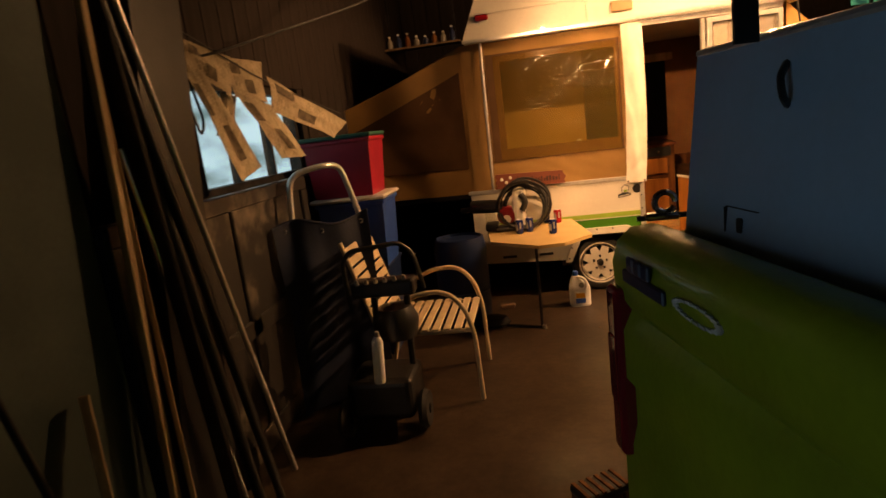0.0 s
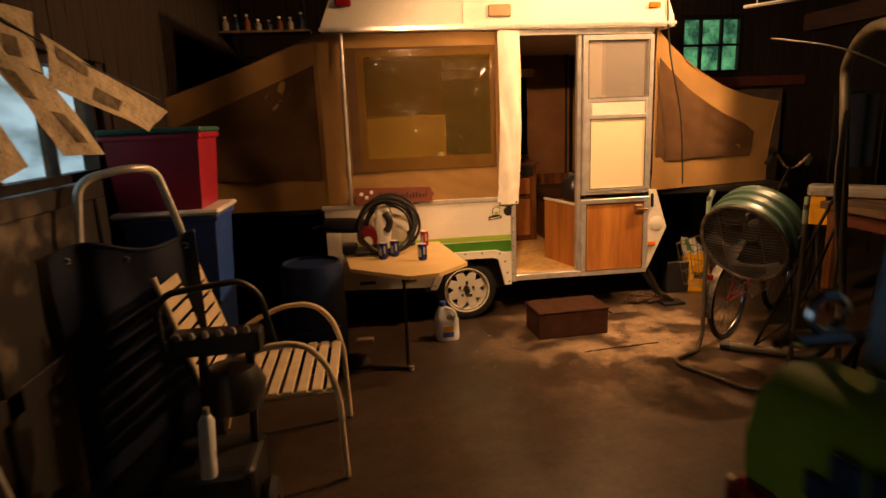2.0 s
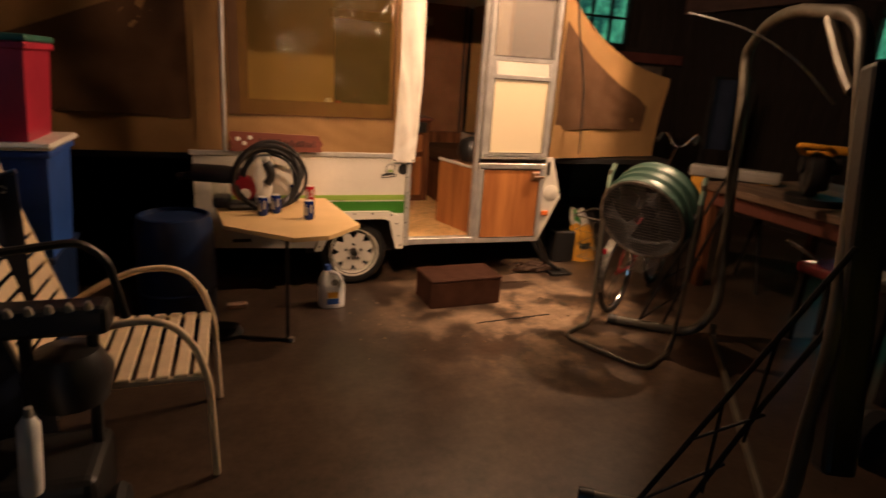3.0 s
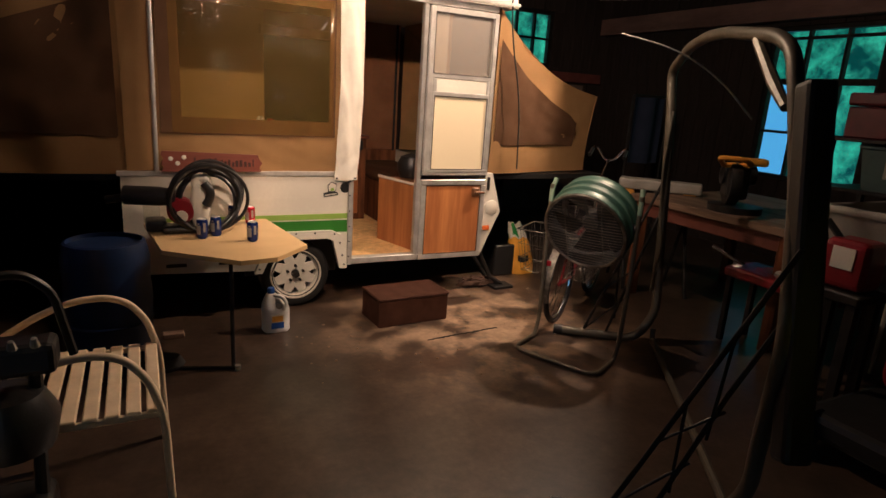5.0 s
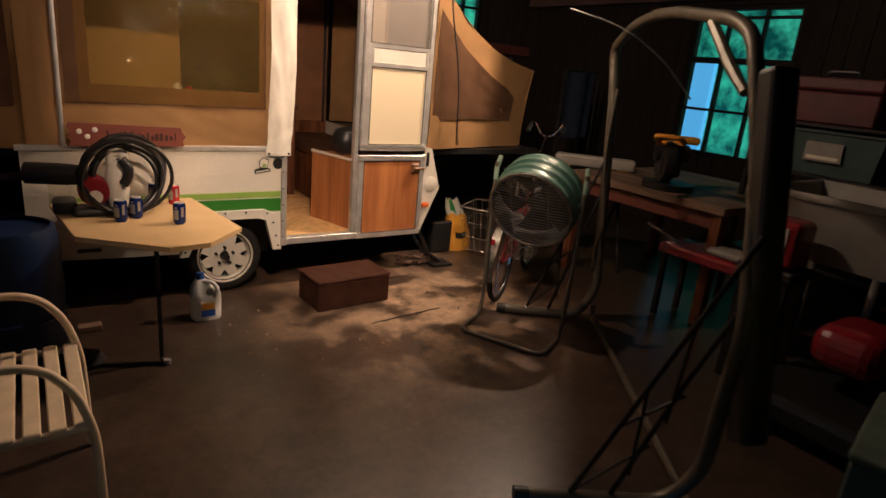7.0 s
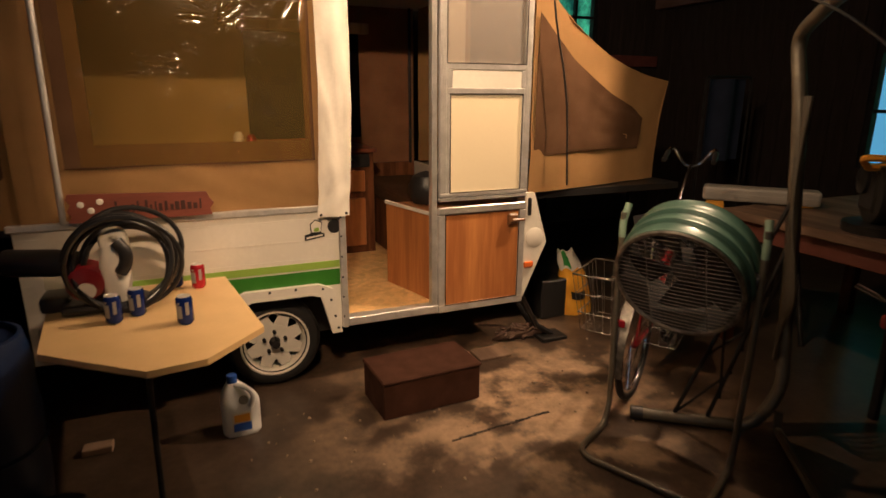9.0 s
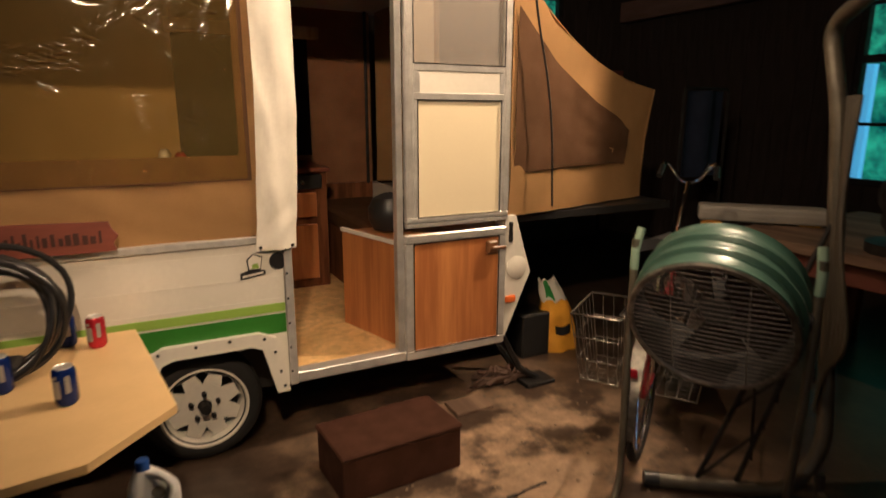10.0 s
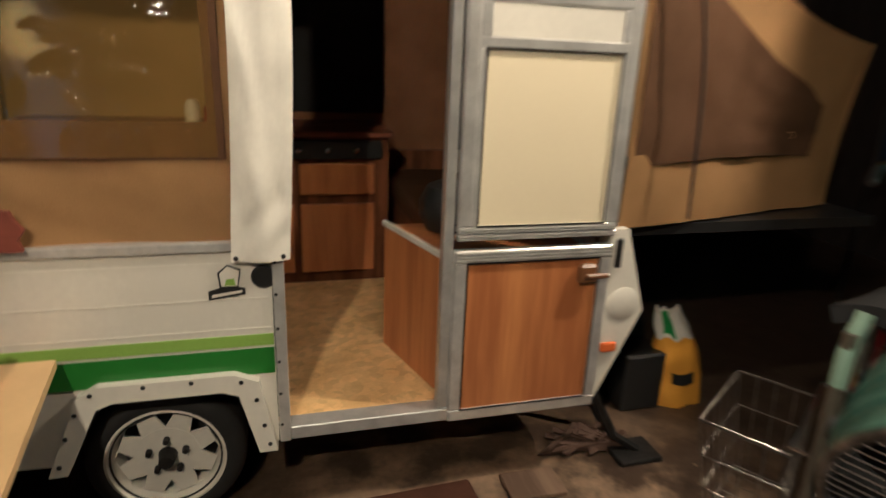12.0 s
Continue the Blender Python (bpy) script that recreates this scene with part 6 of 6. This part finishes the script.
part("saw_motor", Geo().lathe([(0, 0.14), (0.07, 0.13), (0.08, 0.0), (0.08, -0.12), (0, -0.14)], 18, Matrix.Translation((0, 0.08, 0.28)) @ pose(0, 0, 0, 0, 90)), M_BLACK, sw, "", True, True)
part("blade_guard", Geo().lathe([(0, 0.03), (0.165, 0.04), (0.175, 0), (0.165, -0.04), (0, -0.04)], 24, Matrix.Translation((-0.05, -0.01, 0.215)) @ pose(0, 0, 0, 0, 90)), M_BLACK, sw, "", True, True)
part("handle", Geo().tube(bend([(-0.14, -0.04, 0.36), (-0.2, -0.12, 0.42), (-0.02, -0.16, 0.42), (0.06, -0.06, 0.37), (-0.14, -0.04, 0.36)], 0.04), 0.02, 8), M_YELLOW, sw, "yellow loop handle", True, True)
part("saw_arm", Geo().box((-0.1, -0.1, 0.1), (0.06, 0.16, 0.36), 0.03, None, 2), M_BLACK, sw, "", False, True)
part("motor_cap", Geo().box((0.02, 0.02, 0.36), (0.2, 0.14, 0.42), 0.02, None, 2), M_YELLOW, sw, "", False, True)
ss = thing("saw_stand", "grey extruded rail on yellow brackets, folded on the floor", "saw stand", (4.4, 5.25, 0))
part("rail", Geo().box((-0.33, -0.09, 0.93), (0.4, 0.07, 1.03), 0.02, Matrix.Translation((4.5, 5.35, 0)) @ pose(0, 0, 0, 0, 0, -48), 2).box((-0.31, -0.097, 0.965), (0.38, -0.091, 0.985), 0, Matrix.Translation((4.5, 5.35, 0)) @ pose(0, 0, 0, 0, 0, -48)), M_GREY, ss)
for d in (-0.25, 0.3):
    m = Matrix.Translation((4.5 + d * 0.67, 5.35 - d * 0.74, 0)) @ pose(0, 0, 0, 0, 0, -48)
    part("bracket", Geo().prism([(-0.09, 0.68), (0.09, 0.68), (0.06, 0.93), (-0.05, 0.93)], -0.06, 0.04, m), M_YELLOW, ss, "yellow bracket")
    part("leg", Geo().tube([m @ Vector((0, 0, 0.7)), m @ Vector((0.1, -0.25, 0.0))], 0.016, 8).tube([m @ Vector((0, 0, 0.7)), m @ Vector((-0.1, 0.25, 0.0))], 0.016, 8), M_STEEL_DK, ss, "", True)
part("roller", Geo().lathe([(0, -0.03), (0.09, -0.03), (0.1, 0), (0.09, 0.03), (0, 0.03)], 20, Matrix.Translation((4.5, 5.28, 0.84)) @ pose(0, 0, 0, 90, 0, -48)), M_BLACK, ss, "", True)
rt = thing("floor_jack", "red steel trolley jack on a low stand", "jack", (4.2, 3.7, 0))
part("jack_body", Geo().box((4.05, 3.35, 0.5), (4.4, 4.15, 0.58), 0.02, None, 2), M_REDPAINT, rt)
part("jack_arm", Geo().box((4.1, 3.5, 0.58), (4.3, 3.8, 0.63), 0.015), M_GREY, rt, "pale plastic tray")
part("jack_handle", Geo().tube([(4.2, 4.1, 0.58), (4.15, 4.35, 0.66)], 0.015, 8), M_CHROME, rt, "", True)
for x, y in ((4.08, 3.4), (4.36, 3.4), (4.08, 4.1), (4.36, 4.1)):
    part("leg", Geo().box((x - 0.02, y - 0.02, 0), (x + 0.02, y + 0.02, 0.5), 0.003), M_STEEL_DK, rt)
tu = thing("utility_tub", "large grey plastic utility tub on legs", "tub", (4.4, 3.0, 0))
def ring(z, k):
    return [(4.3 + sx * 0.42 * k, 3.0 + sy * 0.42 * k, z) for sx, sy in ((-1, -1), (1, -1), (1, 1), (-1, 1))]
part("tub_body", Geo().add(ring(0.78, 0.82) + ring(1.16, 1.0) + ring(1.16, 0.96) + ring(0.81, 0.79), [(0, 1, 2, 3)] + [(i, (i + 1) % 4, 4 + (i + 1) % 4, 4 + i) for i in range(4)] + [(4 + i, 4 + (i + 1) % 4, 8 + (i + 1) % 4, 8 + i) for i in range(4)] + [(8 + i, 8 + (i + 1) % 4, 12 + (i + 1) % 4, 12 + i) for i in range(4)] + [(15, 14, 13, 12)]), M_GREY, tu)
part("tub_rim", Geo().tube([(x, y, 1.16) for x, y, z in ring(0, 1.0)], 0.025, 8, True), M_GREY, tu, "", True)
for x, y in ((3.98, 2.7), (4.62, 2.7), (3.98, 3.3), (4.62, 3.3)):
    part("leg", Geo().tube([(x, y, 0), (x, y, 0.8)], 0.022, 8), M_GREY, tu, "", True)
fc = thing("fuel_can", "red plastic fuel can with a pale label beside the tub", "fuel can", (3.73, 3.12, 0.76))
part("can_body", Geo().box((3.62, 3.0, 0.76), (3.84, 3.24, 1.04), 0.04, None, 3), M_REDPAINT, fc)
part("can_label", Geo().box((3.612, 3.06, 0.88), (3.619, 3.18, 1.0)), M_VINYL, fc)
part("can_spout", Geo().tube([(3.7, 3.2, 1.03), (3.68, 3.28, 1.12)], 0.02, 8), M_BLACK, fc, "", True)
sl = thing("low_stool", "dark steel stool under the fuel can", "stool", (3.73, 3.13, 0))
part("seat", Geo().box((3.58, 2.97, 0.7), (3.87, 3.29, 0.758), 0.01), M_STEEL_DK, sl)
for x in (3.6, 3.8):
    for y in (2.99, 3.22):
        part("leg", Geo().box((x, y, 0), (x + 0.05, y + 0.05, 0.7)), M_STEEL_DK, sl)
mw = thing("riding_mower", "dark red lawn mower in shadow", "mower", (3.6, 2.5, 0))
part("hood", Geo().box((3.5, 2.42, 0.33), (3.95, 2.78, 0.58), 0.1, None, 4), M_REDPAINT, mw, "glossy dark red hood")
part("deck", Geo().box((3.2, 2.2, 0.08), (4.05, 2.95, 0.22), 0.04, None, 2), M_BLACK, mw)
for x, y in ((3.22, 2.25), (3.22, 2.9), (4.0, 2.25), (4.0, 2.9)):
    part("wheel", Geo().lathe([(0.03, -0.05), (0.11, -0.05), (0.13, 0), (0.11, 0.05), (0.03, 0.05)], 20, Matrix.Translation((x, y, 0.13)) @ pose(0, 0, 0, 90)), M_RUBBER, mw, "", True)
gb = thing("metal_case", "grey-green metal case standing on the floor", "case", (2.95, 2.05, 0), 12)
part("case_body", Geo().box((-0.35, -0.2, 0), (0.35, 0.2, 0.42), 0.01), M_GREYBOARD, gb, "", False, True)
part("case_lid", Geo().box((-0.36, -0.21, 0.425), (0.36, 0.21, 0.46), 0.012, None, 2), mat("grey_green_lid", (0.16, 0.21, 0.17), 0.45, vary=0.4, scale=5), gb, "", False, True)
part("case_latch", Geo().box((-0.372, -0.03, 0.38), (-0.36, 0.03, 0.45), 0.003), M_CHROME, gb, "", False, True)
sh = thing("shelf_unit", "dark steel shelf unit loaded with boxes", "shelf unit", (5.3, 3.4, 0))
for x, y in ((4.95, 2.6), (5.5, 2.6), (4.95, 4.1), (5.5, 4.1)):
    part("upright", Geo().box((x - 0.02, y - 0.02, 0), (x + 0.02, y + 0.02, 1.56), 0.002), M_STEEL_DK, sh)
for z in (0.5, 1.18, 1.55):
    part("shelf", Geo().box((4.93, 2.58, z - 0.025), (5.52, 4.12, z), 0.003), M_STEEL_DK, sh)
tt = tote(5.2, 3.55, 1.18, 0.42, 0.7, 0.33, mat("teal_grey_plastic", (0.05, 0.09, 0.09), 0.5), None, "dark teal plastic tote with a pale printed label")
part("label_plate", Geo().box((-0.224, -0.1, 0.1), (-0.216, 0.16, 0.24)), M_GREY, tt, "pale printed label", False, True)
part("label_bar", Geo().box((-0.227, -0.08, 0.115), (-0.2242, 0.14, 0.14)), M_VINYL, tt, "", False, True)
M_TIN = mat("dark_red_tin", (0.09, 0.007, 0.012), 0.45, vary=0.4)
rc = thing("red_toolbox", "dark red metal toolbox on the shelf", "toolbox", (5.2, 3.65, 1.55))
part("box_body", Geo().box((4.97, 3.3, 1.55), (5.45, 4.05, 1.78), 0.012), M_TIN, rc)
part("box_lid", Geo().box((4.96, 3.29, 1.785), (5.46, 4.06, 1.88), 0.02, None, 2), M_TIN, rc)
part("box_handle", Geo().tube(bend([(5.2, 3.55, 1.88), (5.2, 3.57, 1.93), (5.2, 3.78, 1.93), (5.2, 3.8, 1.88)], 0.03), 0.01, 6), M_BLACK, rc, "", True)
solid("cardboard_box", Geo().box((4.98, 2.66, 1.55), (5.4, 3.2, 1.95), 0.006), mat("cardboard", (0.22, 0.13, 0.07), 0.85), "brown cardboard box on the shelf", "box")
solid("wall_rail", Geo().box((3.6, 9.1, 2.0), (6.9, 9.19, 2.14), 0.004), mat("rust_red_rail", (0.14, 0.04, 0.03), 0.7), "rust-red timber rail on the back wall", "rail", "structure")
solid("wall_beam", Geo().box((X1 - 0.16, 3.6, 2.74), (X1 - 0.02, Y1 - 0.03, 2.98), 0.006), mat("weathered_red_beam", (0.2, 0.12, 0.1), 0.75, vary=0.4, stretch=(1, 0.2, 1)), "weathered reddish timber beam over the large window", "beam", "structure")
solid("plywood_sheet", Geo().box((5.1, 8.9, 0), (6.4, 8.95, 1.95), 0.004), mat("grey_brown_panel", (0.13, 0.1, 0.08), 0.8), "grey-brown panel leaning on the back wall", "panel")
solid("blue_cloth", Geo().sheet(lambda u, v: (5.6 + 0.5 * u, 6.9 + 0.05 * math.sin(9 * u), 1.0 + 0.8 * v), 12, 8, 0.006), mat("navy_cloth", (0.006, 0.013, 0.04), 0.95), "dark blue cloth hung over a clothes stand", "cloth", smooth=True)
solid("clothes_stand", Geo().tube(bend([(5.55, 6.9, 0.0), (5.55, 6.9, 1.82), (6.15, 6.9, 1.82), (6.15, 6.9, 0.0)], 0.05), 0.012, 8), M_STEEL_DK, "dark steel clothes stand", "stand", smooth=True)

hs2 = thing("wall_shelf", "dark wall shelf with old bottles under the rafters", "shelf", (-0.6, 7.9, 2.72))
part("shelf_board", Geo().box((-1.04, 7.8, 2.7), (-0.08, 8.02, 2.725), 0.003), M_BENCH, hs2)
for x in (-0.98, -0.14):
    part("hanger", Geo().box((x - 0.012, 7.9, 2.7), (x + 0.012, 7.93, H - 0.002)), M_STEEL_DK, hs2)
random.seed(12)
for k in range(8):
    x, h = -0.98 + 0.115 * k, random.uniform(0.1, 0.19)
    b = thing("old_bottle", "dusty old bottle standing on the wall shelf", "bottle", (x, 7.88, 2.7255), 0, "bottles on the shelf")
    part("bottle_body", Geo().lathe([(0, 0), (0.032, 0), (0.034, 0.01), (0.034, h * 0.6), (0.014, h * 0.8), (0.014, h)], 14), (M_GREY, M_BLUE_DK, M_WOOD_DK)[k % 3], b, "", True, True)
    part("bottle_cap", Geo().lathe([(0.016, h - 0.01), (0.016, h + 0.012), (0, h + 0.014)], 12), (M_VINYL, M_ALU)[k % 2], b, "", True, True)
solid("overhead_cable", Geo().tube(bend([(-0.97, 2.88, 2.15), (-0.86, 3.06, 2.19), (-0.36, 4.0, 2.5), (0.6, 5.2, 3.1), (0.9, 5.5, H - 0.19)], 0.3, 6), 0.007, 6), M_BLACK, "black cable slung from the window post to the rafters", "cable", smooth=True)
solid("cable_tail", Geo().tube(bend([(-0.955, 2.9, 2.15), (-0.95, 2.93, 2.0), (-0.94, 2.96, 1.86), (-0.945, 2.92, 1.78), (-0.96, 2.9, 1.9)], 0.05, 5), 0.007, 6), M_BLACK, "loop of black cable hanging at the window post", "cable", smooth=True)

# ---------- wall boards, each a piece of its own ----------
random.seed(9)


def board_mesh(z0, z1):
    g = Geo().box((-0.092, 0, z0), (0.092, 0.014, z1), 0.003)
    return g.mesh("board", M_WALL)


def clad(parent, m, lo, hi, hole):
    """Upright boards along a wall, whole or cut round its window."""
    full, low, high = board_mesh(0, H - 0.2), board_mesh(0, hole[2]), board_mesh(hole[3], H - 0.2)
    a = lo + 0.1
    while a < hi - 0.09:
        cut = hole[0] - 0.095 < a < hole[1] + 0.095
        for me in ((low, high) if cut else (full,)):
            ob = new("board", me)
            ob.parent = parent
            ob.matrix_basis = m @ Matrix.Translation((a, 0.002 * random.random(), 0))
        a += 0.194


clad(w_west, Matrix(((0, 1, 0, X0 + 0.0005), (1, 0, 0, 0), (0, 0, 1, 0), (0, 0, 0, 1))), 1.0, Y1, WIN_W)
clad(w_east, Matrix(((0, -1, 0, X1 - 0.0005), (1, 0, 0, 0), (0, 0, 1, 0), (0, 0, 0, 1))), 0.0, Y1, WIN_E)
clad(w_north, Matrix(((1, 0, 0, 0), (0, -1, 0, Y1 - 0.0005), (0, 0, 1, 0), (0, 0, 0, 1))), X0, X1, WIN_N)
